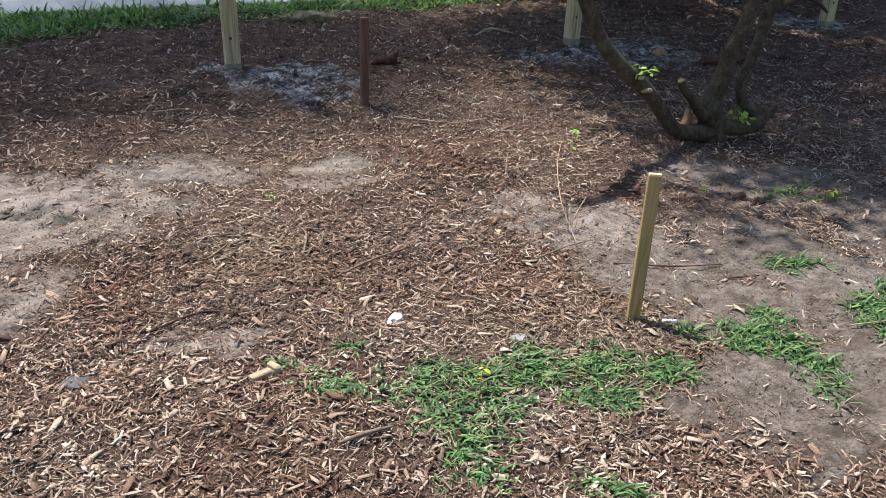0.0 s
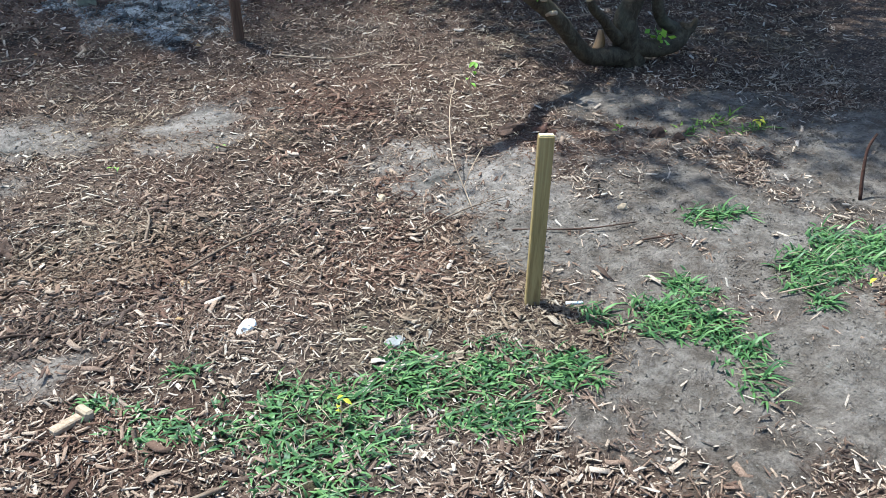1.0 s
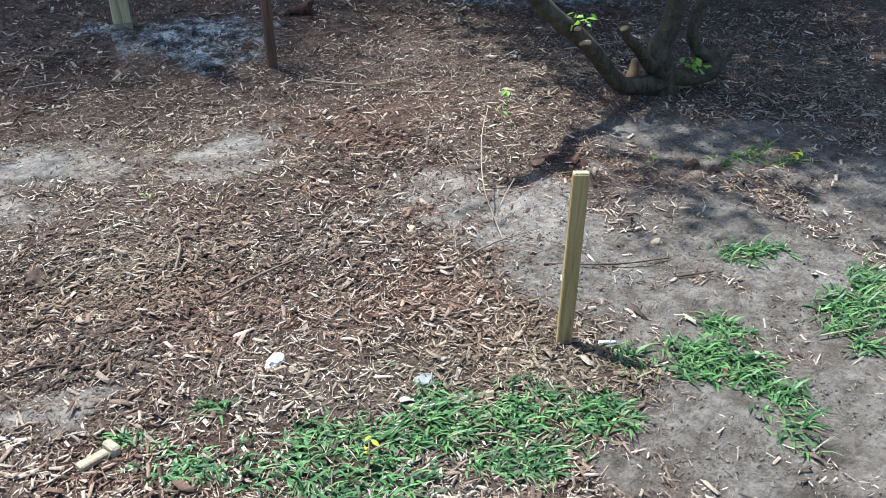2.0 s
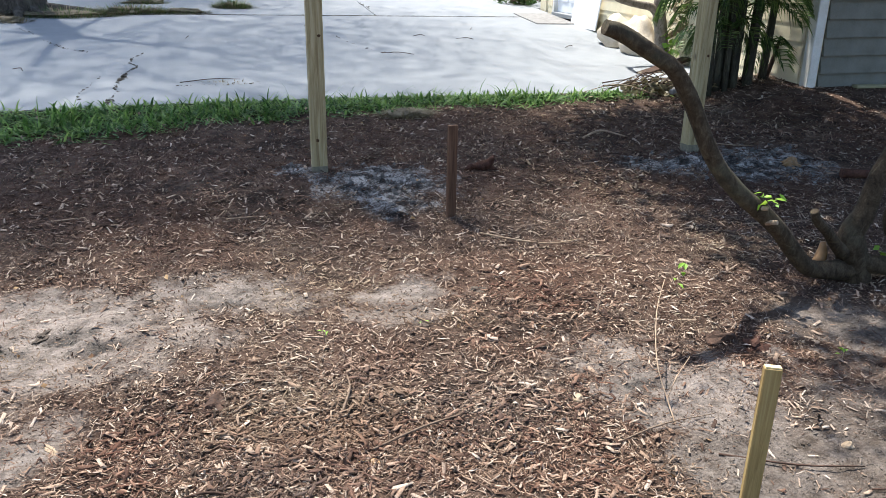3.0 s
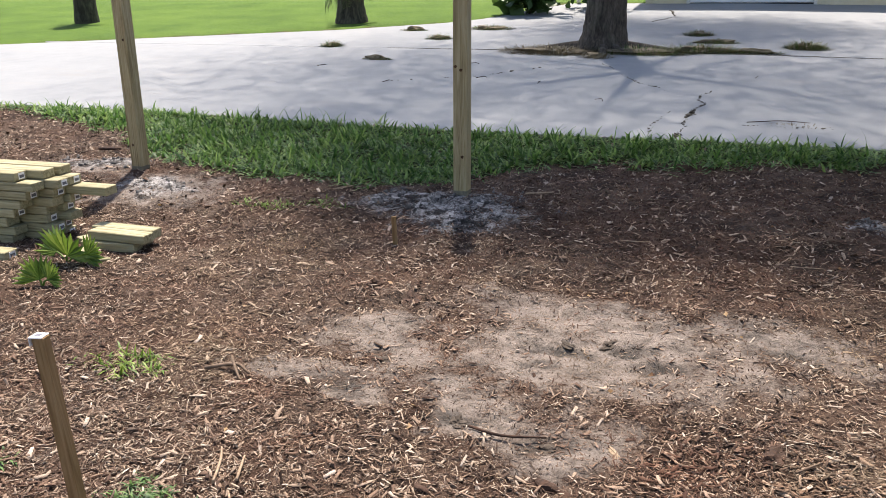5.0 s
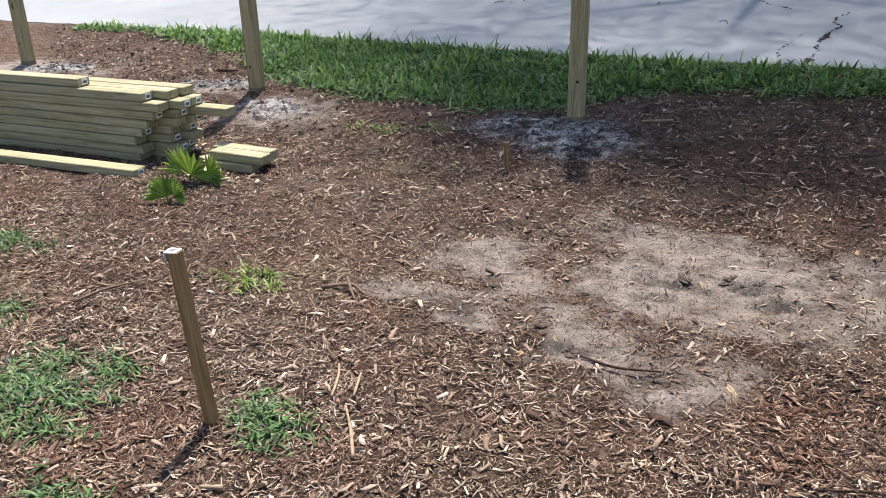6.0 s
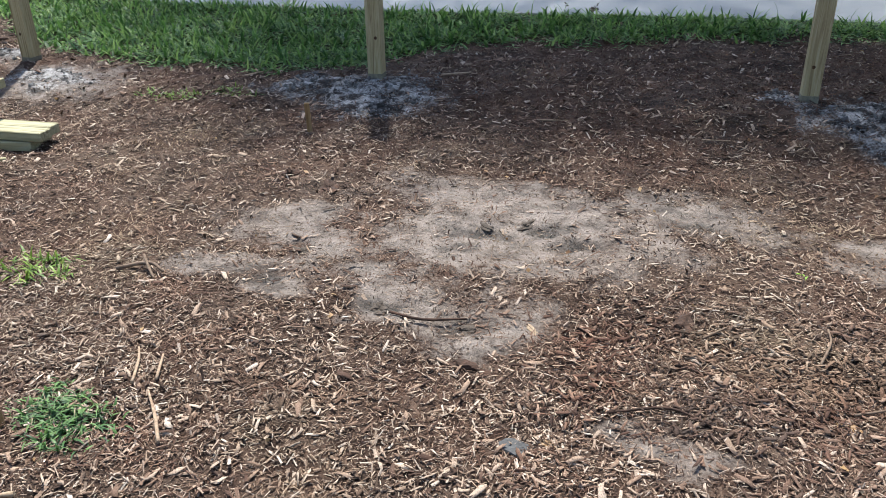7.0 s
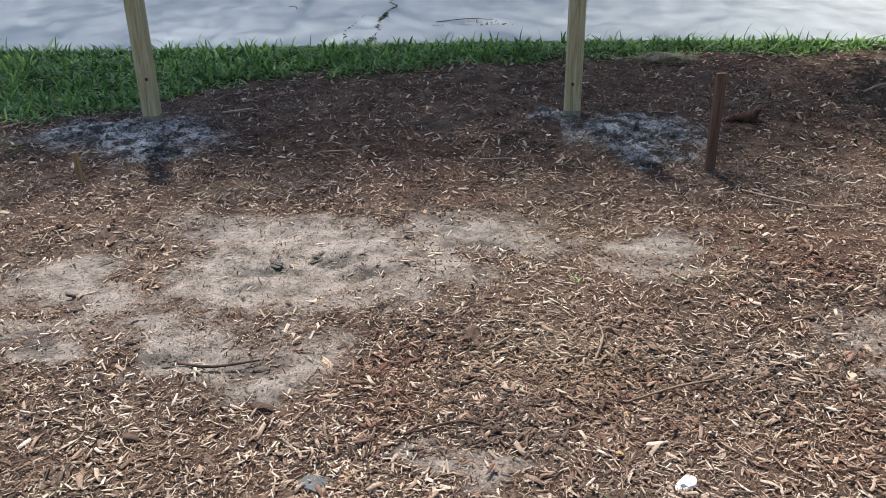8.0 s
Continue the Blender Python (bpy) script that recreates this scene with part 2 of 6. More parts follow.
def soil_look(n, b):
    big, mid, fine = n.noise(1.3, 3), n.noise(9, 5), n.noise(90, 6, 0.7)
    grit = n.noise(420, 4, 0.7)
    litter = n.ramp(n.mix(0.35, mid, fine), [(0.3, (0.01, 0.0065, 0.0045)), (0.44, (0.038, 0.024, 0.017)), (0.56, (0.102, 0.067, 0.047)), (0.72, (0.22, 0.158, 0.117))])
    litter = n.mix(n.ramp(big, [(0.4, (0, 0, 0)), (0.65, (0.4, 0.4, 0.4))]), litter, (0.11, 0.056, 0.035))
    litter = n.mix(n.ramp(n.noise(2.3, 6, 0.7), [(0.5, (0, 0, 0)), (0.7, (0.4, 0.4, 0.4))]), litter, (0.17, 0.13, 0.1))
    cells = n.add("ShaderNodeTexVoronoi", Scale=75.0)
    n.put(cells.inputs["Vector"], n.coords((1, 1.7, 1)))
    flake = n.ramp(cells.outputs["Color"], FINE_TONES)
    flake = n.mix(n.ramp(cells.outputs["Distance"], [(0.3, (0, 0, 0)), (0.6, (0.85, 0.85, 0.85))]), flake, litter)
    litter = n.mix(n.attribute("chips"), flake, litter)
    sand = n.ramp(n.mix(0.22, n.noise(8, 7, 0.7, dist=0.6), grit), [(0.36, (0.095, 0.079, 0.066)), (0.44, (0.195, 0.16, 0.134)), (0.52, (0.285, 0.236, 0.198)), (0.68, (0.38, 0.318, 0.27))])
    sand = n.mix(n.ramp(n.noise(60, 5, 0.75), [(0.56, (0, 0, 0)), (0.64, (0.6, 0.6, 0.6))]), sand, (0.11, 0.075, 0.05))
    dirt = n.ramp(n.mix(0.35, n.noise(11, 7, 0.7), grit), [(0.34, (0.036, 0.028, 0.021)), (0.45, (0.108, 0.084, 0.065)), (0.56, (0.207, 0.168, 0.138)), (0.68, (0.31, 0.26, 0.217))])
    dirt = n.mix(n.ramp(n.noise(3.2, 5, 0.65), [(0.48, (0, 0, 0)), (0.62, (0.65, 0.65, 0.65))]), dirt, n.ramp(n.noise(14, 7, 0.75), [(0.38, (0.085, 0.069, 0.056)), (0.49, (0.205, 0.17, 0.142)), (0.64, (0.34, 0.29, 0.247))]))
    # Low spots of the bump noise are coloured dark, as shade in crevices.
    crevice = n.ramp(n.mix(0.3, n.noise(34, 7, 0.75, dist=0.5), fine), [(0.36, (0.9, 0.9, 0.9)), (0.5, (0, 0, 0))])
    dirt = n.mix(crevice, dirt, n.mix(0.7, dirt, (0.035, 0.027, 0.02)))
    cem = n.ramp(n.mix(0.3, n.noise(9, 7, 0.72, dist=0.5), fine), [(0.4, (0.015, 0.014, 0.013)), (0.47, (0.055, 0.051, 0.048)), (0.515, (0.25, 0.237, 0.222)), (0.59, (0.52, 0.495, 0.465))])
    turf = n.ramp(n.noise(60, 5), [(0.35, (0.02, 0.016, 0.01)), (0.55, (0.05, 0.05, 0.02)), (0.75, (0.1, 0.085, 0.05))])
    lawn = n.ramp(n.mix(0.5, n.noise(0.9, 4), n.noise(30, 5)), [(0.35, (0.05, 0.1, 0.014)), (0.55, (0.09, 0.155, 0.022)), (0.75, (0.135, 0.2, 0.036))])
    edge = n.math('MULTIPLY', n.math('SUBTRACT', n.mix(0.45, fine, n.noise(15, 6, 0.7)), 0.5), 2.6)

    def soft(name):
        a = n.attribute(name)
        w = n.math('ADD', a, edge)
        return n.ramp(w, [(0.22, (0, 0, 0)), (0.55, (0.55, 0.55, 0.55)), (1.0, (1, 1, 1))])
    c = n.mix(soft("dirt"), litter, dirt)
    dug = n.ramp(n.mix(0.3, n.noise(26, 6, 0.7), grit), [(0.38, (0.03, 0.026, 0.022)), (0.5, (0.085, 0.075, 0.065)), (0.64, (0.18, 0.155, 0.132))])
    sand = n.mix(n.ramp(n.noise(5, 6, 0.72, n.coords((1, 1.5, 1))), [(0.52, (0, 0, 0)), (0.62, (0.4, 0.4, 0.4))]), sand, dug)
    c = n.mix(soft("sand"), c, n.mix(soft("hollow"), sand, dug))
    c = n.mix(soft("cement"), c, cem)
    c = n.mix(soft("turf"), c, turf)
    c = n.mix(n.attribute("lawn"), c, lawn)
    n.put(b.inputs["Base Color"], c)
    b.inputs["Roughness"].default_value = 0.95
    b.inputs["Specular IOR Level"].default_value = 0.15
    n.bump(n.mix(0.3, n.noise(34, 7, 0.75, dist=0.5), fine), 1.0, 0.035, b)


def chip_look(n, b, r=None, tones=TAN_TONES):
    r = r or n.island()
    c = n.ramp(r, tones)
    grey = n.noise(1.1, 3)
    c = n.mix(n.ramp(grey, [(0.45, (0, 0, 0)), (0.65, (0.5, 0.5, 0.5))]), c, n.mix(0.5, c, (0.22, 0.18, 0.145)))
    red = n.noise(1.7, 3, vec=n.coords((1, 1.3, 1)))
    c = n.mix(n.ramp(red, [(0.44, (0, 0, 0)), (0.62, (0.6, 0.6, 0.6))]), c, n.mix(0.55, c, (0.17, 0.068, 0.036)))
    straw = n.noise(0.9, 4, 0.6, n.coords((1.2, 1, 1)))
    c = n.mix(n.ramp(straw, [(0.52, (0, 0, 0)), (0.64, (0.45, 0.45, 0.45))]), c, n.mix(0.6, c, (0.34, 0.27, 0.16)))
    damp = n.noise(2.6, 5, 0.65, n.coords((1, 1.25, 1)))
    c = n.mix(n.ramp(damp, [(0.5, (0, 0, 0)), (0.64, (0.6, 0.6, 0.6))]), c, n.mix(0.6, c, (0.035, 0.02, 0.013)))
    fibre = n.noise(260, 5, 0.75)
    c = n.mix(n.ramp(fibre, [(0.36, (0.85, 0.85, 0.85)), (0.55, (0, 0, 0))]), c, n.mix(0.75, c, (0.035, 0.02, 0.013)))
    c = n.mix(n.ramp(fibre, [(0.58, (0, 0, 0)), (0.75, (0.5, 0.5, 0.5))]), c, n.mix(0.5, c, (0.6, 0.5, 0.4)))
    n.put(b.inputs["Base Color"], c)
    b.inputs["Roughness"].default_value = 0.85
    b.inputs["Specular IOR Level"].default_value = 0.2
    n.bump(fibre, 0.6, 0.002, b)


def wood_look(dark, mid, light, rnd=True, across=34.0, along=2):
    """Sawn timber with grain along one local axis; each piece has its own figure."""
    def build(n, b):
        def squeeze(k):
            shift = n.add("ShaderNodeVectorMath")
            shift.operation = 'ADD'
            n.put(shift.inputs[0], n.coords([k if i == along else 1 for i in range(3)]))
            n.put(shift.inputs[1], n.math('MULTIPLY', n.each(), 31.0))
            return shift.outputs[0]
        v = squeeze(0.06)
        ring = n.noise(across, 6, 0.65, v, 1.4)
        fine = n.noise(260, 4, 0.7, squeeze(0.03))
        blot = n.noise(3.5, 4)
        c = n.ramp(n.mix(0.25, ring, fine), [(0.34, dark), (0.5, mid), (0.68, light)])
        c = n.mix(n.ramp(blot, [(0.45, (0, 0, 0)), (0.75, (0.5, 0.5, 0.5))]), c, n.mix(0.6, c, mid))
        vor = n.add("ShaderNodeTexVoronoi", Scale=4.2)
        n.put(vor.inputs["Vector"], squeeze(0.5))
        knot = n.ramp(vor.outputs["Distance"], [(0.045, (1, 1, 1)), (0.085, (0, 0, 0))])
        c = n.mix(knot, c, (0.06, 0.032, 0.016))
        if rnd:
            c = n.mix(n.math('MULTIPLY', n.each(), 0.35), c, n.mix(0.55, c, (0.3, 0.3, 0.17)))
        n.put(b.inputs["Base Color"], c)
        b.inputs["Roughness"].default_value = 0.75
        b.inputs["Specular IOR Level"].default_value = 0.25
        n.bump(n.mix(0.4, ring, fine), 0.35, 0.003, b)
    return build


def grain_look(lo, mid, hi, scale=12.0, fine=160.0, strength=0.5, depth=0.004, roughness=0.85, island=0.0, each=0.0, stretch=(1, 1, 1)):
    """A matt surface with stains and grain."""
    def build(n, b):
        v = n.coords(stretch)
        a, f = n.noise(scale, 5, 0.6, v), n.noise(fine, 4, 0.7, v)
        c = n.ramp(n.mix(0.35, a, f), [(0.32, lo), (0.5, mid), (0.7, hi)])
        if island:
            c = n.mix(n.math('MULTIPLY', n.island(), island), c, lo)
        if each:
            c = n.mix(n.math('MULTIPLY', n.each(), each), c, lo)
        n.put(b.inputs["Base Color"], c)
        b.inputs["Roughness"].default_value = roughness
        b.inputs["Specular IOR Level"].default_value = 0.25
        n.bump(n.mix(0.5, a, f), strength, depth, b)
    return build


def leaf_look(lo, mid, hi, through=0.25):
    def build(n, b):
        c = n.ramp(n.island(), [(0.0, lo), (0.5, mid), (1.0, hi)])
        c = n.mix(n.ramp(n.noise(40, 3), [(0.35, (0.35, 0.35, 0.35)), (0.65, (0, 0, 0))]), c, lo)
        n.put(b.inputs["Base Color"], c)
        b.inputs["Roughness"].default_value = 0.5
        b.inputs["Specular IOR Level"].default_value = 0.35
        out = n.nt.nodes["Material Output"]
        tr = n.add("ShaderNodeBsdfTranslucent", Color=c)
        ms = n.add("ShaderNodeMixShader")
        ms.inputs[0].default_value = through
        n.nt.links.new(b.outputs[0], ms.inputs[1])
        n.nt.links.new(tr.outputs[0], ms.inputs[2])
        n.nt.links.new(ms.outputs[0], out.inputs[0])
    return build


def concrete_look(n, b):
    v = n.coords()
    big, mid, fine = n.noise(0.55, 4, 0.6, v), n.noise(4.5, 6, 0.65, v), n.noise(150, 5, 0.7, v)
    c = n.ramp(n.mix(0.4, big, mid), [(0.3, (0.187, 0.198, 0.206)), (0.47, (0.227, 0.237, 0.242)), (0.65, (0.259, 0.266, 0.266))])
    c = n.mix(n.ramp(n.noise(1.8, 5, 0.7, n.coords((0.35, 1.4, 1))), [(0.56, (0, 0, 0)), (0.7, (0.55, 0.55, 0.55))]), c, (0.25, 0.245, 0.235))
    c = n.mix(n.ramp(fine, [(0.3, (0.4, 0.4, 0.4)), (0.5, (0, 0, 0))]), c, (0.235, 0.232, 0.225))
    n.put(b.inputs["Base Color"], c)
    b.inputs["Roughness"].default_value = 0.8
    b.inputs["Specular IOR Level"].default_value = 0.3
    n.bump(fine, 0.25, 0.003, b)


def bark_look(lo, mid, hi, scale=30.0, depth=0.02, squash=0.22):
    def build(n, b):
        v = n.coords((1, 1, squash))
        a, f = n.noise(scale, 6, 0.65, v, 0.8), n.noise(scale * 6, 4, 0.7, v)
        moss = n.noise(5, 4)
        c = n.ramp(n.mix(0.3, a, f), [(0.36, lo), (0.5, mid), (0.66, hi)])
        c = n.mix(n.ramp(moss, [(0.52, (0, 0, 0)), (0.7, (0.4, 0.4, 0.4))]), c, n.mix(0.6, c, (0.13, 0.14, 0.095)))
        n.put(b.inputs["Base Color"], c)
        b.inputs["Roughness"].default_value = 0.9
        b.inputs["Specular IOR Level"].default_value = 0.2
        n.bump(n.mix(0.35, a, f), 0.8, depth, b)
    return build


SOIL = material("soil", soil_look)
CHIP = material("mulch", chip_look)
FINE_CHIP = material("bark_crumb", lambda n, b: chip_look(n, b, None, FINE_TONES))
BARK_PIECE = material("coarse_bark", lambda n, b: chip_look(n, b, None, BARK_TONES))
# Dark bark of the strip under the trees, part of its shade in the colour.
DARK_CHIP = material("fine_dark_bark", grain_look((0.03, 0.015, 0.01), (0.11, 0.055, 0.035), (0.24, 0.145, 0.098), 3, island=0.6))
BIG_CHIP = material("large_chip", lambda n, b: chip_look(n, b, n.each()))
CRUMB = material("cement_crumb", grain_look((0.05, 0.046, 0.043), (0.16, 0.152, 0.144), (0.36, 0.345, 0.33), 25, island=0.8))
PINE = material("treated_pine", wood_look((0.16, 0.105, 0.045), (0.34, 0.265, 0.14), (0.49, 0.415, 0.26)))
LUMBER = material("fresh_lumber", wood_look((0.125, 0.103, 0.05), (0.3, 0.266, 0.155), (0.44, 0.405, 0.27), along=0))
STAKE_WOOD = material("stake_wood", wood_look((0.16, 0.1, 0.038), (0.285, 0.195, 0.075), (0.39, 0.29, 0.125), False))
DULL_STAKE = material("weathered_stake", wood_look((0.13, 0.072, 0.03), (0.24, 0.145, 0.062), (0.33, 0.22, 0.11), False))
RED_STAKE = material("dark_stake", wood_look((0.05, 0.026, 0.015), (0.11, 0.058, 0.034), (0.175, 0.1, 0.062), False))
KNOT = material("knot", grain_look((0.03, 0.014, 0.007), (0.07, 0.036, 0.016), (0.13, 0.075, 0.035), 60))
FRESH_CUT = material("cut_end", grain_look((0.5, 0.36, 0.14), (0.68, 0.52, 0.25), (0.78, 0.64, 0.38), 60))
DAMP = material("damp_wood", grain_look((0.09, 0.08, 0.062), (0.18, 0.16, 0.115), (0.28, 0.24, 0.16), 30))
PAPER = material("paper_tag", grain_look((0.6, 0.6, 0.6), (0.78, 0.78, 0.78), (0.85, 0.85, 0.85), 8, roughness=0.6))
INK = material("tag_print", grain_look((0.08, 0.08, 0.09), (0.14, 0.14, 0.16), (0.2, 0.2, 0.23), 30))
CONCRETE = material("concrete", concrete_look)
CRACK = material("crack_dirt", grain_look((0.02, 0.017, 0.012), (0.05, 0.042, 0.03), (0.09, 0.08, 0.06), 40))
BARK = material("tree_bark", bark_look((0.02, 0.014, 0.008), (0.052, 0.037, 0.022), (0.1, 0.077, 0.048), 26, 0.01, 0.7))
PALE_BARK = material("pale_bark", bark_look((0.1, 0.08, 0.062), (0.21, 0.175, 0.14), (0.33, 0.285, 0.235), 26, 0.01, 0.7))
OAK_BARK = material("oak_bark", bark_look((0.022, 0.018, 0.014), (0.072, 0.06, 0.048), (0.14, 0.12, 0.1), 16, 0.04))
PALM_BARK = material("palm_bark", bark_look((0.02, 0.018, 0.013), (0.055, 0.05, 0.035), (0.11, 0.1, 0.07), 14, 0.02))
GRASS = material("grass", leaf_look((0.03, 0.08, 0.018), (0.125, 0.24, 0.055), (0.3, 0.42, 0.13), 0.4))
PATCH_GRASS = material("patch_grass", leaf_look((0.022, 0.056, 0.017), (0.075, 0.155, 0.042), (0.18, 0.285, 0.09), 0.3))
STRAW = material("dry_grass", leaf_look((0.1, 0.085, 0.05), (0.2, 0.165, 0.09), (0.31, 0.26, 0.15), 0.15))
LEAF = material("oak_leaf", leaf_look((0.02, 0.05, 0.012), (0.045, 0.09, 0.02), (0.08, 0.14, 0.03), 0.3))
FROND = material("palm_frond", leaf_look((0.022, 0.048, 0.01), (0.068, 0.12, 0.027), (0.17, 0.235, 0.06), 0.3))
FAN = material("fan_leaf", leaf_look((0.06, 0.12, 0.015), (0.15, 0.24, 0.035), (0.27, 0.35, 0.07), 0.3))
BRIGHT_LEAF = material("seedling_leaf", leaf_look((0.12, 0.24, 0.02), (0.22, 0.38, 0.04), (0.34, 0.48, 0.06), 0.4))
DEAD_LEAF = material("dead_leaf", leaf_look((0.14, 0.07, 0.03), (0.28, 0.16, 0.07), (0.42, 0.28, 0.13), 0.15))
YELLOW_LEAF = material("yellow_leaf", leaf_look((0.4, 0.36, 0.02), (0.55, 0.5, 0.04), (0.62, 0.56, 0.08), 0.4))
TWIG = material("twig_bark", grain_look((0.09, 0.058, 0.038), (0.2, 0.14, 0.095), (0.34, 0.26, 0.19), 40, each=0.6))
PALE_TWIG = material("pale_twig", grain_look((0.17, 0.11, 0.072), (0.31, 0.22, 0.145), (0.43, 0.33, 0.23), 40))
DARK_WOOD = material("rotten_wood", grain_look((0.018, 0.011, 0.008), (0.05, 0.028, 0.018), (0.11, 0.06, 0.038), 30, depth=0.01))
RED_WOOD = material("red_bark", grain_look((0.02, 0.009, 0.006), (0.06, 0.026, 0.016), (0.12, 0.055, 0.034), 24, depth=0.012))
SLATE = material("dark_slate", grain_look((0.035, 0.034, 0.034), (0.075, 0.073, 0.07), (0.12, 0.117, 0.112), 18, depth=0.006))
LITTER = material("root_litter", grain_look((0.07, 0.055, 0.035), (0.16, 0.13, 0.085), (0.27, 0.23, 0.16), 22, depth=0.02))
STONE = material("grey_stone", grain_look((0.13, 0.12, 0.11), (0.21, 0.2, 0.185), (0.29, 0.275, 0.26), 18, depth=0.006))
WHITE_STONE = material("white_stone", grain_look((0.5, 0.48, 0.44), (0.72, 0.7, 0.66), (0.82, 0.81, 0.78), 24, depth=0.006))
TAN_STONE = material("tan_stone", grain_look((0.17, 0.12, 0.075), (0.31, 0.23, 0.15), (0.42, 0.33, 0.23), 24, depth=0.006))
CLOD = material("earth_clod", grain_look((0.035, 0.027, 0.02), (0.095, 0.073, 0.055), (0.18, 0.145, 0.112), 30, depth=0.012, each=0.4, island=0.4))
DRY_CLOD = material("dry_clod", grain_look((0.07, 0.055, 0.042), (0.14, 0.113, 0.09), (0.23, 0.192, 0.158), 30, depth=0.012, island=0.5))
SIDING = material("yellow_siding", grain_look((0.6, 0.52, 0.34), (0.7, 0.62, 0.43), (0.76, 0.68, 0.5), 5, 90, 0.2, 0.002, 0.7, each=0.12))
# Darker, greyer siding colour, used only on the wall that faces -y.
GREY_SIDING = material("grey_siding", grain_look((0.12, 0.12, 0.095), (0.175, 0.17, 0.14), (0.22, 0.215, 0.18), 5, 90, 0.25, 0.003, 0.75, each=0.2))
TRIM = material("white_trim", grain_look((0.6, 0.57, 0.5), (0.75, 0.72, 0.65), (0.82, 0.8, 0.74), 6, 80, 0.15, 0.002, 0.6))
DOOR_PAINT = material("white_door_paint", grain_look((0.68, 0.69, 0.7), (0.78, 0.79, 0.8), (0.83, 0.84, 0.85), 3, 60, 0.1, 0.001, 0.45))
RUBBER = material("black_rubber", grain_look((0.01, 0.01, 0.01), (0.025, 0.025, 0.025), (0.05, 0.05, 0.05), 20, roughness=0.6))
METAL = material("dark_metal", grain_look((0.03, 0.03, 0.03), (0.06, 0.06, 0.06), (0.1, 0.1, 0.1), 30, roughness=0.4))
ROOF = material("shingle", grain_look((0.06, 0.055, 0.05), (0.11, 0.1, 0.095), (0.17, 0.16, 0.15), 12, each=0.4))
BAG = material("cream_plastic", grain_look((0.38, 0.31, 0.22), (0.52, 0.44, 0.33), (0.62, 0.54, 0.43), 6, 60, 0.4, 0.01, 0.4))
ORANGE = material("orange_plastic", grain_look((0.5, 0.09, 0.03), (0.65, 0.14, 0.05), (0.7, 0.2, 0.08), 8, roughness=0.45))
BRICK = material("red_brick", grain_look((0.2, 0.09, 0.06), (0.32, 0.15, 0.1), (0.42, 0.23, 0.17), 20, each=0.4))


# ---- building helpers ----
def mesh_from(name, verts, faces, mat, smooth_faces=False):
    """A mesh from arrays of equal-sided faces."""
    verts, faces = np.asarray(verts, np.float32), np.asarray(faces, np.int32)
    me = bpy.data.meshes.new(name)
    me.vertices.add(len(verts))
    me.vertices.foreach_set("co", verts.ravel())
    k = faces.shape[1]
    me.loops.add(faces.size)
    me.loops.foreach_set("vertex_index", faces.ravel())
    me.polygons.add(len(faces))
    me.polygons.foreach_set("loop_start", np.arange(len(faces), dtype=np.int32) * k)
    me.polygons.foreach_set("loop_total", np.full(len(faces), k, np.int32))
    if smooth_faces:
        me.polygons.foreach_set("use_smooth", np.ones(len(faces), bool))
    me.materials.append(mat)
    me.update(calc_edges=True)
    return me


def bake(name, bm, mat, shade=False):
    me = bpy.data.meshes.new(name)
    bm.to_mesh(me)
    bm.free()
    me.materials.append(mat)
    if shade:
        me.polygons.foreach_set("use_smooth", np.ones(len(me.polygons), bool))
    return me


def part(name, data, mat, parent, label="", m=None, shade=False):
    """One mesh object under a thing or a part. data: a bmesh or a mesh."""
    me = bake(name, data, mat, shade) if isinstance(data, bmesh.types.BMesh) else data
    ob = new(name, me)
    ob.parent = parent
    if m is not None:
        ob.matrix_local = m
    if label:
        ob["label"] = label
    return ob


def thing(name, label, category, m=None, group="", kind="", data=None, mat=None, shade=False):
    """A top-level thing: an Empty at its base, or one mesh."""
    me = bake(name, data, mat, shade) if isinstance(data, bmesh.types.BMesh) else data
    ob = new(name, me)
    if m is not None:
        ob.matrix_world = m
    return tagged(ob, label, category, group, kind)


def box(x0, y0, z0, x1, y1, z1, bevel=0.0, bm=None):
    own = bm is None
    bm = bm or bmesh.new()
    r = bmesh.ops.create_cube(bm, size=1.0, matrix=Matrix.LocRotScale(((x0 + x1) / 2, (y0 + y1) / 2, (z0 + z1) / 2), None, (abs(x1 - x0), abs(y1 - y0), abs(z1 - z0))))
    if bevel and own:
        bmesh.ops.bevel(bm, geom=bm.edges[:], offset=bevel, segments=1, affect='EDGES')
    return bm


def tube(points, radii, sides=8, bm=None, wobble=0.0, seed=0, cap=True):
    """A tapered round limb through points."""
    bm = bm or bmesh.new()
    rnd = random.Random(seed)
    pts = [Vector(p) for p in points]
    rings, a = [], None
    for i, p in enumerate(pts):
        d = (pts[min(i + 1, len(pts) - 1)] - pts[max(i - 1, 0)]).normalized()
        a = d.cross(Vector((0.31, 0.17, 0.93)) if abs(d.z) < 0.9 else Vector((1, 0.2, 0))) if a is None else a - d * a.dot(d)
        a = a.normalized()
        b = d.cross(a)
        r = radii[i] if hasattr(radii, "__len__") else radii
        rings.append([bm.verts.new(p + (a * math.cos(t) + b * math.sin(t)) * r * (1 + rnd.uniform(-wobble, wobble)))
                      for t in (math.tau * k / sides for k in range(sides))])
    for r0, r1 in zip(rings, rings[1:]):
        for k in range(sides):
            f = bm.faces.new((r0[k], r0[(k + 1) % sides], r1[(k + 1) % sides], r1[k]))
            f.smooth = True
    if cap:
        bm.faces.new(rings[0][::-1])
        bm.faces.new(rings[-1])
    return bm


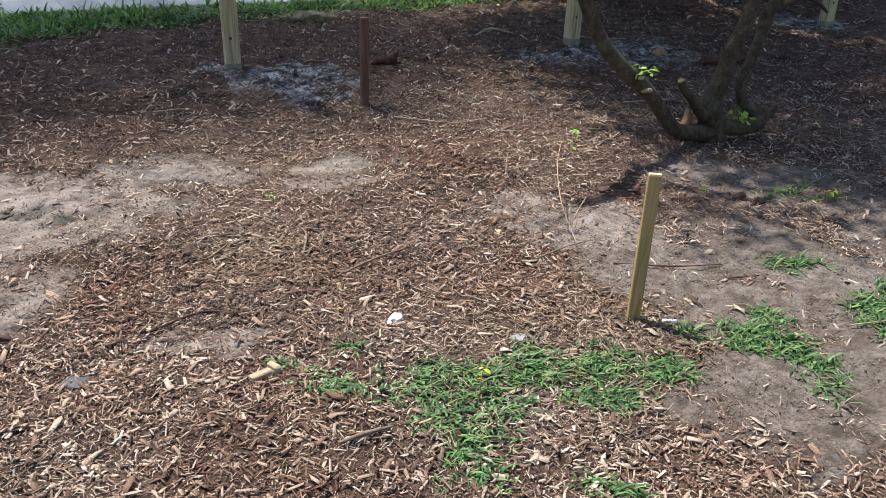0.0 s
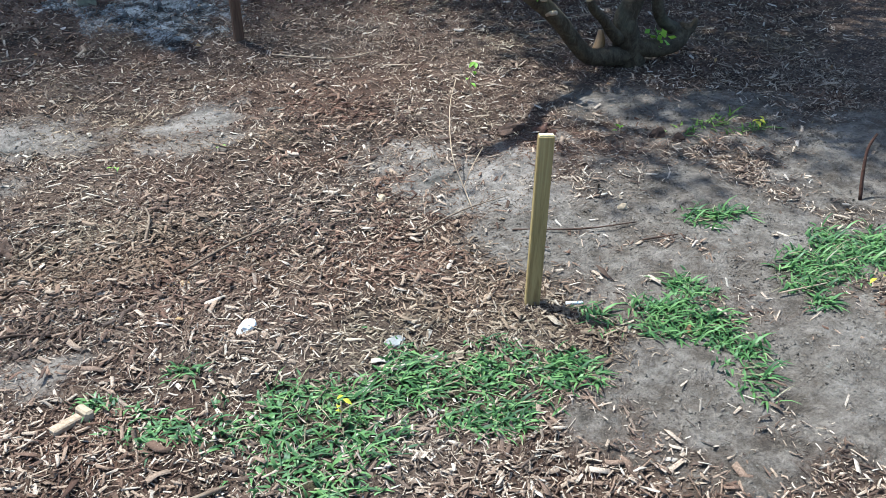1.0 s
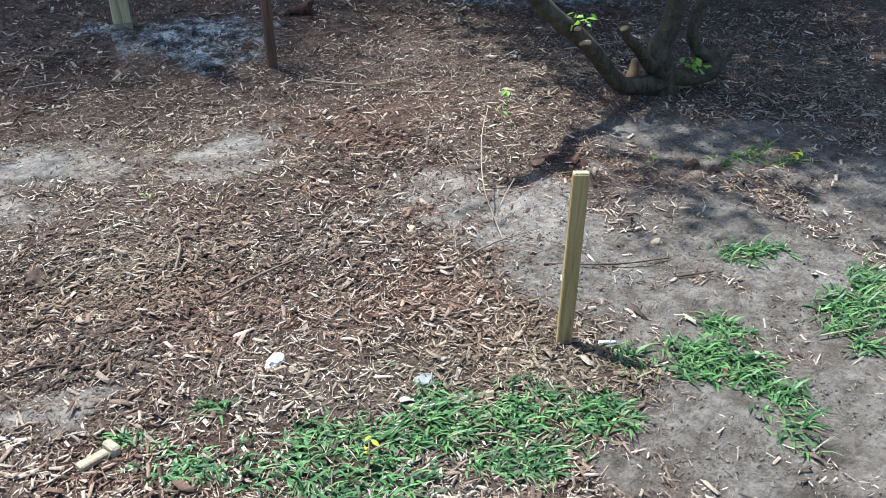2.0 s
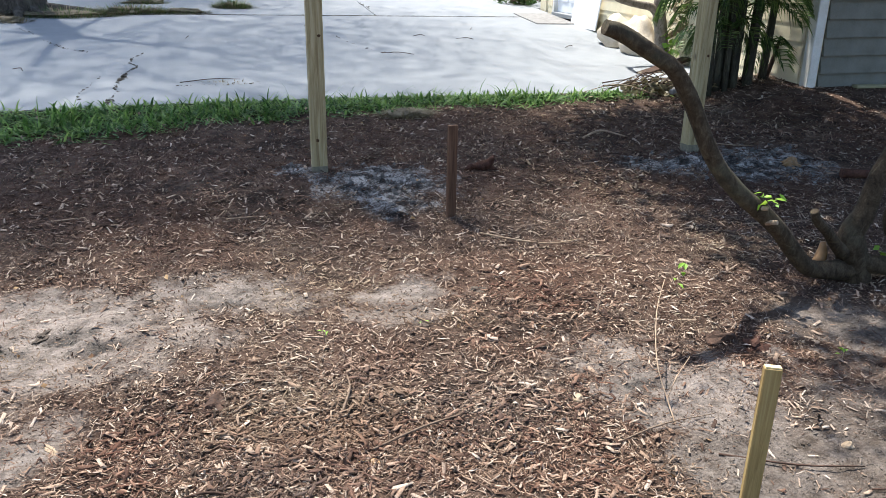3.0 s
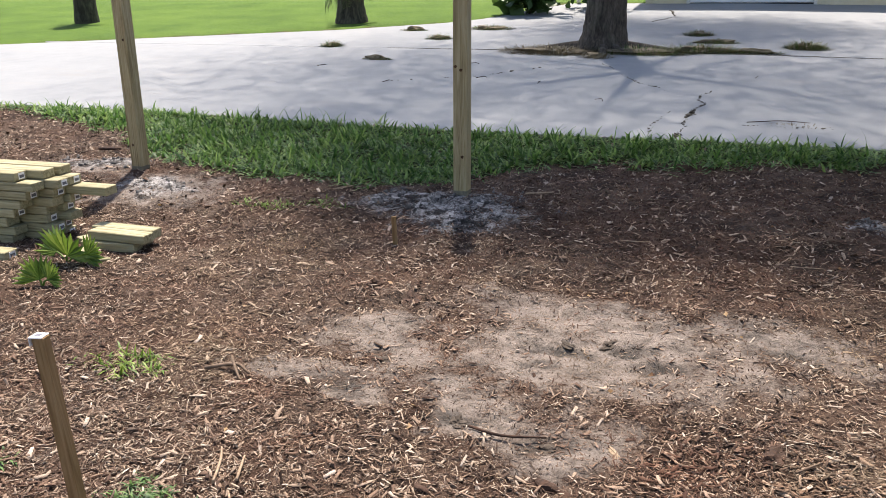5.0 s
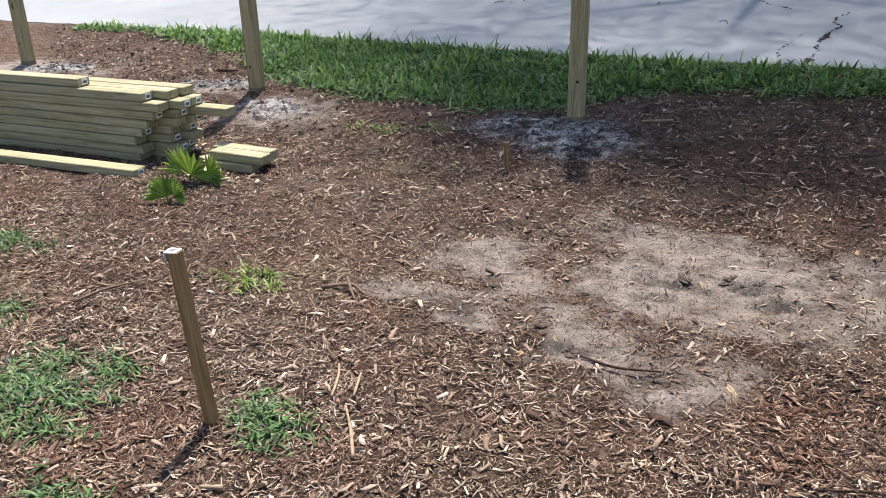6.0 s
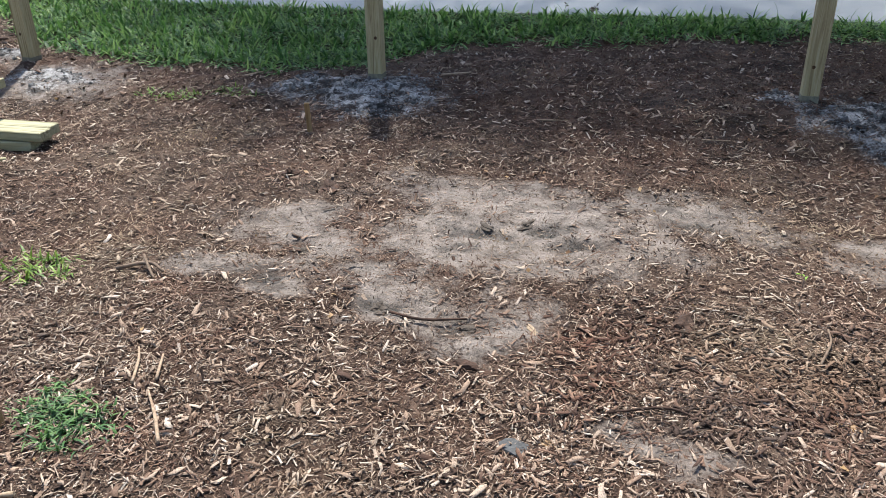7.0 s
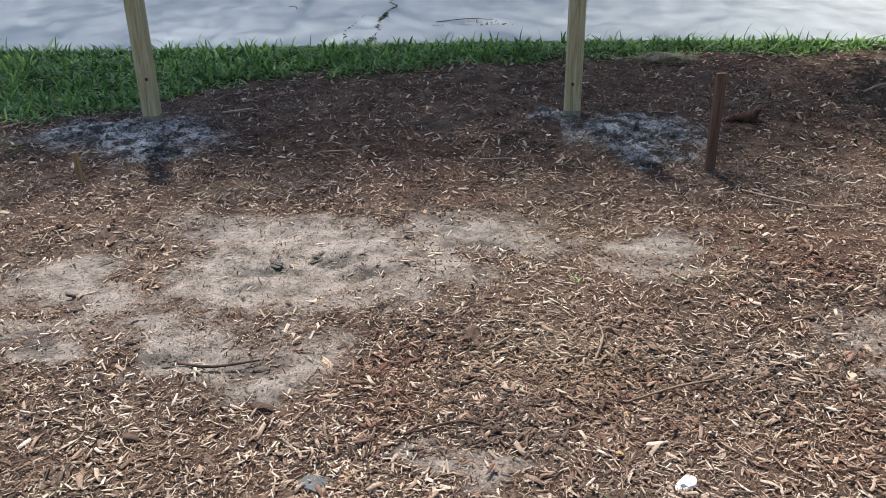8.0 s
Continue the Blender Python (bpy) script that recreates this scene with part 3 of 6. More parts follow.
def curve_points(points, steps=4):
    """Catmull-Rom through points."""
    p = [Vector(q) for q in points]
    p = [2 * p[0] - p[1]] + p + [2 * p[-1] - p[-2]]
    out = []
    for i in range(1, len(p) - 2):
        for k in range(steps):
            t = k / steps
            out.append(0.5 * (2 * p[i] + (p[i + 1] - p[i - 1]) * t + (2 * p[i - 1] - 5 * p[i] + 4 * p[i + 1] - p[i + 2]) * t * t
                              + (3 * p[i] - p[i - 1] - 3 * p[i + 1] + p[i + 2]) * t ** 3))
    return out + [p[-2]]


def spread(radii, n):
    return list(np.interp(np.linspace(0, 1, n), np.linspace(0, 1, len(radii)), radii))


def lump(rx, ry, rz, seed, sub=2, jag=0.25):
    """An uneven stone or clod that sits on z = 0."""
    bm = bmesh.new()
    bmesh.ops.create_icosphere(bm, subdivisions=sub, radius=1.0)
    for v in bm.verts:
        q = v.co * 1.3 + Vector((seed * 3.1, seed * 1.7, seed))
        k = 1 + jag * (noise.noise(q) * 1.3 + 0.6 * noise.noise(q * 2.7))
        v.co = Vector((v.co.x * rx * k, v.co.y * ry * k, max(v.co.z * rz * k, -0.35 * rz)))
    low = min(v.co.z for v in bm.verts)
    for v in bm.verts:
        v.co.z -= low
    return bm


# ---- ground: one sheet to the horizon ----
def axis(fine, a, b, steps):
    """Coordinates that are dense from a to b and grow coarser outwards; steps: (to, step) pairs on either side."""
    mid = list(np.arange(a, b + 1e-6, fine))
    low, high = [], []
    for lo, hi, st in steps:
        x = low[-1] if low else a
        while x > lo:
            x -= st
            low.append(x)
        x = high[-1] if high else mid[-1]
        while x < hi:
            x += st
            high.append(x)
    return np.array(low[::-1] + mid + high)


gx = axis(0.03, -3.4, 4.6, [(-7.6, 7.6, 0.1), (-14, 12, 0.4), (-40, 40, 3), (-400, 400, 60)])
gy = axis(0.03, 0.9, 5.5, [(0.3, 7.3, 0.05), (-2, 20, 0.35), (-30, 45, 3), (-400, 500, 60)])
X, Y = np.meshgrid(gx, gy)
xs, ys = X.ravel(), Y.ravel()
sand, dirt, cement, verge, tuft, lawn = zones(xs, ys)
on_drive = (ys > drive_edge(xs)) & (ys < lawn_edge(xs)) & (ys < 18.4) & (xs < 9.6)
zs = top(xs, ys) - 0.07 * on_drive
idx = np.arange(len(xs)).reshape(Y.shape)
quads = np.stack([idx[:-1, :-1], idx[:-1, 1:], idx[1:, 1:], idx[1:, :-1]], -1).reshape(-1, 4)
ground_mesh = mesh_from("ground", np.stack([xs, ys, zs], 1), quads, SOIL, True)
for key, values in (("sand", sand), ("dirt", dirt), ("cement", cement), ("turf", np.maximum(verge, tuft * 0.8)), ("hollow", blobs(xs, ys, HOLLOWS, 23, 0.1)), ("lawn", lawn * (1 - on_drive)), ("chips", view_wedge(xs, ys))):
    layer = ground_mesh.attributes.new(key, 'FLOAT', 'POINT')
    layer.data.foreach_set("value", np.asarray(values, np.float32))
ground = thing("ground", "brown mulch bed with bare pale sand patches and lawn beyond", "ground", kind="structure", data=ground_mesh)


# ---- driveway slabs ----
def slab_mesh(x0, x1, near, far):
    cols = np.linspace(x0, x1, max(2, int((x1 - x0) / 0.5) + 1))
    bm = bmesh.new()
    grid = []
    for x in cols:
        a, b = float(near(x)), float(far(x))
        if b - a < 0.05:
            b = a + 0.05
        grid.append([(x, y) for y in np.linspace(a, b, max(2, 14))])
    tops = [[bm.verts.new((x, y, float(land(x, y)))) for x, y in col] for col in grid]
    for c0, c1 in zip(tops, tops[1:]):
        for j in range(len(c0) - 1):
            bm.faces.new((c0[j], c1[j], c1[j + 1], c0[j + 1]))
    rim = [e for e in bm.edges if e.is_boundary]
    out = bmesh.ops.extrude_edge_only(bm, edges=rim)
    for v in out["geom"]:
        if isinstance(v, bmesh.types.BMVert):
            v.co.z -= 0.1
    bmesh.ops.recalc_face_normals(bm, faces=bm.faces[:])
    return bm


drive = thing("driveway", "pale concrete driveway with dirty joints and cracks", "driveway", kind="structure")
GAP = 0.006
JOINT = 11.42
for x0, x1, near, far in (
        (-30, 5.84, drive_edge, lambda x: min(JOINT - GAP, lawn_edge(x)) if x < -9 else JOINT - GAP),
        (-10.6, 3.2 - GAP, lambda x: JOINT + GAP, lambda x: max(min(18.05, lawn_edge(x)), JOINT + 0.06)),
        (3.2 + GAP, 5.84, lambda x: JOINT + GAP, lambda x: 18.05),
        (5.84 + GAP, 9.5, lambda x: 12.3, lambda x: 18.05)):
    part("slab", slab_mesh(x0, x1, near, far), CONCRETE, drive)


# ---- yellow outbuilding ----
def lap_boards(parent, a, b, z0, z1, step, mat, name="siding_board", thick=0.014):
    """Lap siding between two plan points, outer face to the right of a to b."""
    a, b = Vector((*a, 0)), Vector((*b, 0))
    d = (b - a)
    ln = d.length
    ang = math.atan2(d.y, d.x)
    bm = bmesh.new()
    v = [bm.verts.new(p) for p in ((0, 0, 0), (0, -thick, 0), (0, -0.006, step * 1.06), (0, 0, step * 1.06),
                                   (ln, 0, 0), (ln, -thick, 0), (ln, -0.006, step * 1.06), (ln, 0, step * 1.06))]
    for f in ((0, 1, 2, 3), (7, 6, 5, 4), (1, 5, 6, 2), (2, 6, 7, 3), (0, 4, 5, 1), (3, 7, 4, 0)):
        bm.faces.new([v[i] for i in f])
    me = bake(name, bm, mat)
    k = 0
    while z0 + k * step < z1:
        part(name, me, mat, parent, m=pose(a.x, a.y, z0 + k * step, 0, 0, math.degrees(ang)))
        k += 1


WX, WY0, WY1 = 5.9, 6.31, 12.2
hut = thing("outbuilding", "yellow lap-sided outbuilding with white door and corner boards", "building")
part("wall", box(WX, WY0, 0.0, WX + 0.12, 10.84, 2.9), SIDING, hut)
part("wall", box(WX, 11.78, 0.2, WX + 0.12, WY1 - 0.002, 2.9), SIDING, hut)
part("wall", box(WX, 10.842, 2.5, WX + 0.12, 11.778, 2.9), SIDING, hut)
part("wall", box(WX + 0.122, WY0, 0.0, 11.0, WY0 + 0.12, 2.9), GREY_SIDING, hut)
part("wall", box(WX + 0.122, WY1 - 0.12, 0.2, 11.0, WY1 - 0.002, 2.9), SIDING, hut)
part("wall", box(10.88, WY0 + 0.122, 0.0, 11.0, WY1 - 0.122, 2.9), SIDING, hut)
lap_boards(hut, (WX - 0.002, 10.8), (WX - 0.002, WY0 + 0.1), 0.16, 2.75, 0.15, SIDING)
lap_boards(hut, (WX - 0.002, WY1 - 0.2), (WX - 0.002, 11.82), 0.4, 2.75, 0.15, SIDING)
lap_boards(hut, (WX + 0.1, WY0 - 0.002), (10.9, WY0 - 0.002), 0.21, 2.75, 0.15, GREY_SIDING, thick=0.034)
part("corner_board", box(WX - 0.025, WY0 - 0.04, 0.12, WX + 0.065, WY0 + 0.06, 2.88, 0.006), TRIM, hut, "white corner board")
part("corner_board", box(WX - 0.03, WY1 - 0.2, 0.3, WX + 0.1, WY1 + 0.02, 2.88, 0.006), SIDING, hut, "yellow corner board")
door = part("door", box(WX + 0.03, 10.92, 0.48, WX + 0.07, 11.72, 2.44, 0.004), DOOR_PAINT, hut, "white painted door, closed")
for y0, y1 in ((10.842, 10.915), (11.725, 11.778)):
    part("door_frame", box(WX - 0.025, y0, 0.4, WX + 0.12, y1, 2.498, 0.004), TRIM, hut)
part("door_frame", box(WX - 0.02, 10.917, 2.448, WX + 0.12, 11.723, 2.498, 0.004), TRIM, hut)
for z0, z1 in ((0.63, 1.28), (1.43, 2.28)):
    for y0, y1 in ((10.99, 11.28), (11.36, 11.65)):
        part("door_panel", box(WX + 0.022, y0, z0, WX + 0.032, y1, z1, 0.003), DOOR_PAINT, door)
part("door_handle", tube(curve_points([(WX + 0.03, 10.99, 1.3), (WX - 0.03, 10.99, 1.3), (WX - 0.035, 11.0, 1.24), (WX - 0.03, 11.0, 1.16)]), 0.014, 7), METAL, door, "dark metal handle")
part("threshold", box(WX - 0.06, 10.917, 0.42, WX + 0.12, 11.723, 0.478, 0.006), CONCRETE, hut)
part("roof", box(WX - 0.06, WY0 - 0.4, 2.9, 11.4, WY1 + 0.4, 3.02, 0.01), ROOF, hut, "dark shingle roof")

# ---- double garage ----
GY = 18.0
garage = thing("garage", "beige lap-sided garage with two white sectional doors", "building")
GZ = float(land(2, GY))
for x0, x1 in ((-1.4, -0.6), (1.8, 3.02), (5.42, 6.1)):
    part("wall", box(x0, GY, GZ - 0.2, x1, GY + 0.2, GZ + 2.35), SIDING, garage)
    lap_boards(garage, (x0, GY - 0.002), (x1, GY - 0.002), GZ - 0.02, GZ + 2.2, 0.16, SIDING)
part("wall", box(-1.4, GY, GZ + 2.35, 6.1, GY + 0.2, GZ + 2.65), SIDING, garage)
part("wall", box(-1.4, GY + 0.202, GZ - 0.2, -1.2, GY + 6, GZ + 2.65), SIDING, garage)
part("wall", box(5.9, GY + 0.202, GZ - 0.2, 6.1, GY + 6, GZ + 2.65), SIDING, garage)
part("wall", box(-1.198, GY + 5.8, GZ - 0.2, 5.898, GY + 6, GZ + 2.65), SIDING, garage)
for x0 in (-0.6, 3.02):
    gd = part("garage_door", box(x0 + 0.06, GY + 0.05, GZ + 0.035, x0 + 2.34, GY + 0.09, GZ + 2.3), DOOR_PAINT, garage, "white sectional garage door, closed")
    for k in range(5):
        part("panel", box(x0 + 0.065, GY + 0.03, GZ + 0.04 + k * 0.452, x0 + 2.335, GY + 0.049, GZ + 0.477 + k * 0.452, 0.006), DOOR_PAINT, gd)
    part("bottom_seal", box(x0 + 0.06, GY + 0.04, GZ - 0.005, x0 + 2.34, GY + 0.08, GZ + 0.034), RUBBER, gd, "black rubber seal")
    for xa, xb in ((x0 + 0.002, x0 + 0.06), (x0 + 2.342, x0 + 2.398)):
        part("door_trim", box(xa, GY - 0.03, GZ - 0.05, xb, GY + 0.12, GZ + 2.35), TRIM, garage)
part("corner_board", box(6.0, GY - 0.035, GZ - 0.1, 6.12, GY + 0.1, GZ + 2.6), TRIM, garage, "white corner board")
part("roof", box(-1.9, GY - 0.12, GZ + 2.65, 6.6, GY + 6.5, GZ + 2.8, 0.01), ROOF, garage, "dark shingle roof")


# ---- fence posts ----
def post(x, y, lean_x, lean_y, turn, height=2.05):
    t = thing("fence_post", "new square pressure-treated pine fence post set in grey concrete dust", "fence post",
              pose(x, y, float(land(x, y)) - 0.02, lean_x, lean_y, turn), "fence posts along the drive")
    h = 0.0445
    part("shaft", box(-h, -h, -0.1, h, h, height, 0.004), PINE, t)
    g = random.Random(int(x * 100))
    for kz, kx in ([(0.27, 0.012), (0.79, 0.004), (0.81, -0.03)] if x > -1 and x < 0 else [(0.21, -0.008), (g.uniform(0.6, 1.0), 0.02)]):
        part("knot", tube([(kx, -h - 0.0008, kz), (kx, -h + 0.002, kz)], (0.009, 0.012), 9, wobble=0.25, seed=int(kz * 100)), KNOT, t, "dark wood knot")
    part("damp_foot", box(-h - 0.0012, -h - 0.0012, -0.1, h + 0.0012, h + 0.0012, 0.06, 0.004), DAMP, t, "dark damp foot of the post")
    return t


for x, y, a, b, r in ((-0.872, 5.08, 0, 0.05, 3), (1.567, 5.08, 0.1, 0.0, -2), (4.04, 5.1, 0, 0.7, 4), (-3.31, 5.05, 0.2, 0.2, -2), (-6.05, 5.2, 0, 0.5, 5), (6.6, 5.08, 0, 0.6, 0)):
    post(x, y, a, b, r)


# ---- stakes ----
def stake(x, y, h, w, d, turn, lean_x, lean_y, mat, label, top_mat=None, point=0.0):
    t = thing("wooden_stake", label, "stake", pose(x, y, at_top(x, y) - 0.01, lean_x, lean_y, turn))
    part("shaft", box(-w / 2, -d / 2, -0.08, w / 2, d / 2, h, 0.0025), mat, t)
    if top_mat:
        part("cut_top", box(-w / 2 + 0.002, -d / 2 + 0.002, h - 0.004, w / 2 - 0.002, d / 2 - 0.002, h + 0.0025), top_mat, t, "pale fresh-cut end")
    return t


stake(2.106, 1.742, 0.475, 0.039, 0.021, -24, -4.6, 1.9, STAKE_WOOD, "yellowish pine survey stake driven into bare dirt beside grass", FRESH_CUT)
white_topped = stake(-0.778, 1.78, 0.525, 0.032, 0.03, 10, 0.5, -3.0, DULL_STAKE, "weathered tan wooden stake with a white tag stapled on top")
part("tag", box(-0.02, -0.017, 0.524, 0.014, 0.0155, 0.5275, 0.001), PAPER, white_topped, "white paper tag with dark print")
part("tag_flap", box(-0.0215, -0.017, 0.503, -0.0202, 0.014, 0.527), PAPER, white_topped)
part("print_bar", box(-0.012, -0.008, 0.5277, 0.004, 0.006, 0.5283), INK, white_topped)
stake(2.131, 4.265, 0.485, 0.05, 0.022, 12, 0.2, 0.2, RED_STAKE, "dark brown weathered wooden stake in mulch")
stake(-0.955, 4.225, 0.165, 0.026, 0.014, 18, 1, -2, DULL_STAKE, "short brown wooden stake beside grey concrete dust")


# ---- stack of lumber ----
STACK = pose(-2.8, 3.335, 0.0, 0, 0, 4.0)
board_meshes = {}


def board(u, v, z, width=0.14, length=2.44, thick=0.0365, turn=0.0, tag=True):
    """A board whose near end lies at u along the stack and v across it."""
    key = (width, length, thick)
    if key not in board_meshes:
        board_meshes[key] = bake("board", box(-length, 0, 0, 0, width, thick, 0.004), LUMBER)
        board_meshes["tag"] = bake("tag", box(0, 0.25, 0.15, 0.0015, 0.75, 0.85), PAPER)
        board_meshes["bar"] = bake("bar", box(0.0016, 0.32, 0.3, 0.002, 0.68, 0.62), INK)
    t = thing("lumber_board", "pale greenish pressure-treated pine board in an untidy stack", "lumber", STACK @ pose(u, v, z, 0, 0, turn), "stacked lumber")
    part("plank", board_meshes[key], LUMBER, t)
    if tag:
        g = part("end_tag", board_meshes["tag"], PAPER, t, "white paper end tag", Matrix.Diagonal((1, 0.085, thick, 1)) @ Matrix.Translation((0, 0.15, 0)))
        part("print_bar", board_meshes["bar"], INK, g)
    return t


rs = random.Random(5)
PITCH = 0.0515
board(0.06, -0.015, at_top(-2.9, 3.3) - 0.004, 0.096, 2.44, 0.047, turn=1.2)
# three columns of boards, eight high, with uneven ends
for column, ends in enumerate(((-0.169, -0.146, -0.182, -0.13, -0.077, -0.029, 0.022, -0.083), (0.0, 0.031, -0.013, -0.007, 0.049, 0.06, 0.099, 0.015), (0.02, 0.0, 0.072, 0.033, 0.08, 0.322, 0.1, 0.03))):
    for k, end in enumerate(ends):
        board(end, 0.28 + column * 0.1 + rs.uniform(-0.006, 0.006), -0.018 + k * PITCH, 0.095, 2.44, 0.0485, turn=rs.uniform(-0.25, 0.25), tag=rs.random() < 0.5 and end < 0.3)
board(-0.56, 0.29, -0.018 + 8 * PITCH, 0.095, 2.44, 0.0485, turn=0.5)
for u, v, k, ln in ((0.615, 0.28, 0, 0.32), (0.6, 0.385, 0, 0.3), (0.679, 0.282, 1, 0.36), (0.662, 0.374, 1, 0.39)):
    board(u, v, k * 0.0505 - 0.002, 0.088, ln, 0.048, turn=-2.5 if k else 3, tag=False)
board(0.45, 0.12, 0.002, 0.088, 0.06, 0.045, turn=28, tag=False)
board(0.29, 0.29, 0.0, 0.08, 0.07, 0.05, turn=-25, tag=False)
board(0.575, 0.14, 0.0, 0.022, 0.055, 0.014, turn=30, tag=False)


# ---- the bed tree ----
tree = thing("shrub_tree", "small crooked tree with low spreading bare grey-brown limbs", "tree")


def limb(name, pts, radii, steps=5, sides=10, parent=None, mat=None, seed=1):
    c = curve_points(pts, steps)
    return part(name, tube(c, spread(radii, len(c)), sides, wobble=0.03, seed=seed), mat or BARK, parent or tree)


limb("trunk", [(3.61, 3.07, -0.1), (3.6, 3.07, -0.01), (3.575, 3.06, 0.07), (3.545, 3.06, 0.16), (3.53, 3.06, 0.23)], (0.1, 0.074, 0.06, 0.06, 0.05), 4, 14)
limb("limb", [(3.567, 3.06, 0.06), (3.422, 3.04, 0.073), (3.311, 3.03, 0.1), (3.223, 3.02, 0.178), (3.118, 3.01, 0.288), (3.022, 3.01, 0.37), (2.93, 3.02, 0.442), (2.839, 3.04, 0.536), (2.77, 3.05, 0.639),
              (2.723, 3.06, 0.737), (2.675, 3.06, 0.821), (2.604, 3.06, 0.919), (2.542, 3.06, 0.961), (2.477, 3.06, 0.997), (2.406, 3.06, 1.039), (2.353, 3.06, 1.062), (2.31, 3.06, 1.075)],
     (0.05, 0.04, 0.036, 0.035, 0.035, 0.036, 0.034, 0.033, 0.032, 0.031, 0.032, 0.031, 0.031, 0.031, 0.031, 0.03, 0.026), 4, 12, seed=2)
limb("limb", [(3.545, 3.06, 0.1), (3.532, 3.06, 0.219), (3.568, 3.05, 0.316), (3.597, 3.05, 0.449), (3.63, 3.05, 0.525), (3.665, 3.05, 0.598), (3.695, 3.06, 0.679), (3.7, 3.06, 0.8), (3.72, 3.1, 1.2), (3.85, 3.2, 1.8), (4.0, 3.5, 2.6)],
     (0.055, 0.052, 0.044, 0.039, 0.038, 0.037, 0.035, 0.032, 0.03, 0.025, 0.014), 5, 12, seed=3)
limb("limb", [(3.57, 3.05, 0.1), (3.65, 3.03, 0.08), (3.739, 3.02, 0.07), (3.833, 3.03, 0.082), (3.877, 3.04, 0.12), (3.89, 3.04, 0.16)], (0.045, 0.042, 0.04, 0.046, 0.044, 0.022), 4, 11, seed=4)
limb("limb", [(3.86, 3.05, 0.12), (3.79, 3.06, 0.16), (3.741, 3.06, 0.209), (3.724, 3.07, 0.275), (3.759, 3.08, 0.361), (3.797, 3.09, 0.457), (3.833, 3.1, 0.533), (3.842, 3.1, 0.611), (3.877, 3.1, 0.673), (3.977, 3.12, 0.761), (4.3, 3.3, 1.5), (4.7, 3.6, 2.4)],
     (0.034, 0.03, 0.028, 0.027, 0.027, 0.027, 0.029, 0.036, 0.028, 0.026, 0.02, 0.012), 5, 10, seed=5)
limb("broken_stub", [(3.5, 3.05, 0.14), (3.435, 3.03, 0.186), (3.355, 3.0, 0.258), (3.285, 2.99, 0.315), (3.252, 2.98, 0.364)], (0.034, 0.026, 0.022, 0.02, 0.017), 4, 9, seed=6)
limb("broken_stub", [(3.87, 3.03, 0.12), (3.91, 3.02, 0.135), (3.93, 3.01, 0.18)], (0.034, 0.024, 0.01), 3, 8, seed=7)
limb("broken_stub", [(3.845, 3.1, 0.623), (3.919, 3.08, 0.671), (4.011, 3.06, 0.703), (4.11, 3.05, 0.679), (4.2, 3.05, 0.62)], (0.026, 0.018, 0.015, 0.012, 0.006), 3, 8, seed=9)
limb("cut_stub", [(2.986, 3.0, 0.39), (3.02, 2.965, 0.396)], (0.011, 0.009), 2, 7, mat=PALE_TWIG)
limb("cut_stub", [(3.04, 2.99, 0.33), (3.062, 2.95, 0.34)], (0.012, 0.009), 2, 7, mat=PALE_TWIG)
limb("dead_spur", [(3.42, 3.1, 0.08), (3.445, 3.11, 0.12), (3.45, 3.12, 0.17)], (0.026, 0.024, 0.012), 3, 8, mat=DEAD_LEAF)


def leaf_cloud(centres, per, spread_r, size, seed, flat=0.6):
    """Bent two-faced leaves in clumps round centres."""
    r = np.random.default_rng(seed)
    c = np.repeat(np.asarray(centres, float), per, 0)
    n = len(c)
    p = c + r.normal(0, 1, (n, 3)) * np.array([spread_r, spread_r, spread_r * flat])
    a = r.normal(0, 1, (n, 3)) * np.array([1, 1, 0.5])
    a /= np.linalg.norm(a, axis=1, keepdims=True)
    b = np.cross(a, r.normal(0, 1, (n, 3)))
    b /= np.linalg.norm(b, axis=1, keepdims=True)
    up = np.cross(a, b)
    ln = (size * r.uniform(0.6, 1.4, n))[:, None]
    w = ln * r.uniform(0.28, 0.45, n)[:, None]
    v = np.stack([p, p + a * ln * 0.5 + b * w + up * ln * 0.08, p + a * ln, p + a * ln * 0.5 - b * w + up * ln * 0.08], 1).reshape(-1, 3)
    k = np.arange(n)[:, None] * 4
    f = np.concatenate([k + np.array([[0, 1, 2]]), k + np.array([[0, 2, 3]])], 1).reshape(-1, 3)
    return v, f


def crown_centres(c, r, n, seed):
    g = np.random.default_rng(seed)
    d = g.normal(0, 1, (n, 3))
    d /= np.linalg.norm(d, axis=1, keepdims=True)
    return np.array(c) + d * np.array(r) * (g.uniform(0.15, 1, (n, 1)) ** 0.45)


# Leaf clumps above the view, positioned by where their shadow has to fall.
def crown(parent, c, r, clumps, per, spread_r, size, seed, mat, label):
    v, f = leaf_cloud(crown_centres(c, r, clumps, seed), per, spread_r, size, seed + 1)
    return part("crown", mesh_from("crown", v, f, mat), mat, parent, label)


# Unseen leaves, added to shade the tree foot and the right of the bed.
crown(tree, (3.05, 3.6, 3.2), (0.8, 0.4, 0.25), 5, 80, 0.2, 0.07, 27, LEAF, "unseen thin leaves added to cast shade")
crown(tree, (3.85, 3.5, 3.2), (1.0, 0.6, 0.3), 26, 90, 0.2, 0.07, 25, LEAF, "unseen dark green leaves added to cast shade")
crown(tree, (4.7, 4.78, 3.3), (2.05, 1.82, 0.7), 300, 100, 0.2, 0.07, 21, LEAF, "unseen dark green leaves added to cast shade")
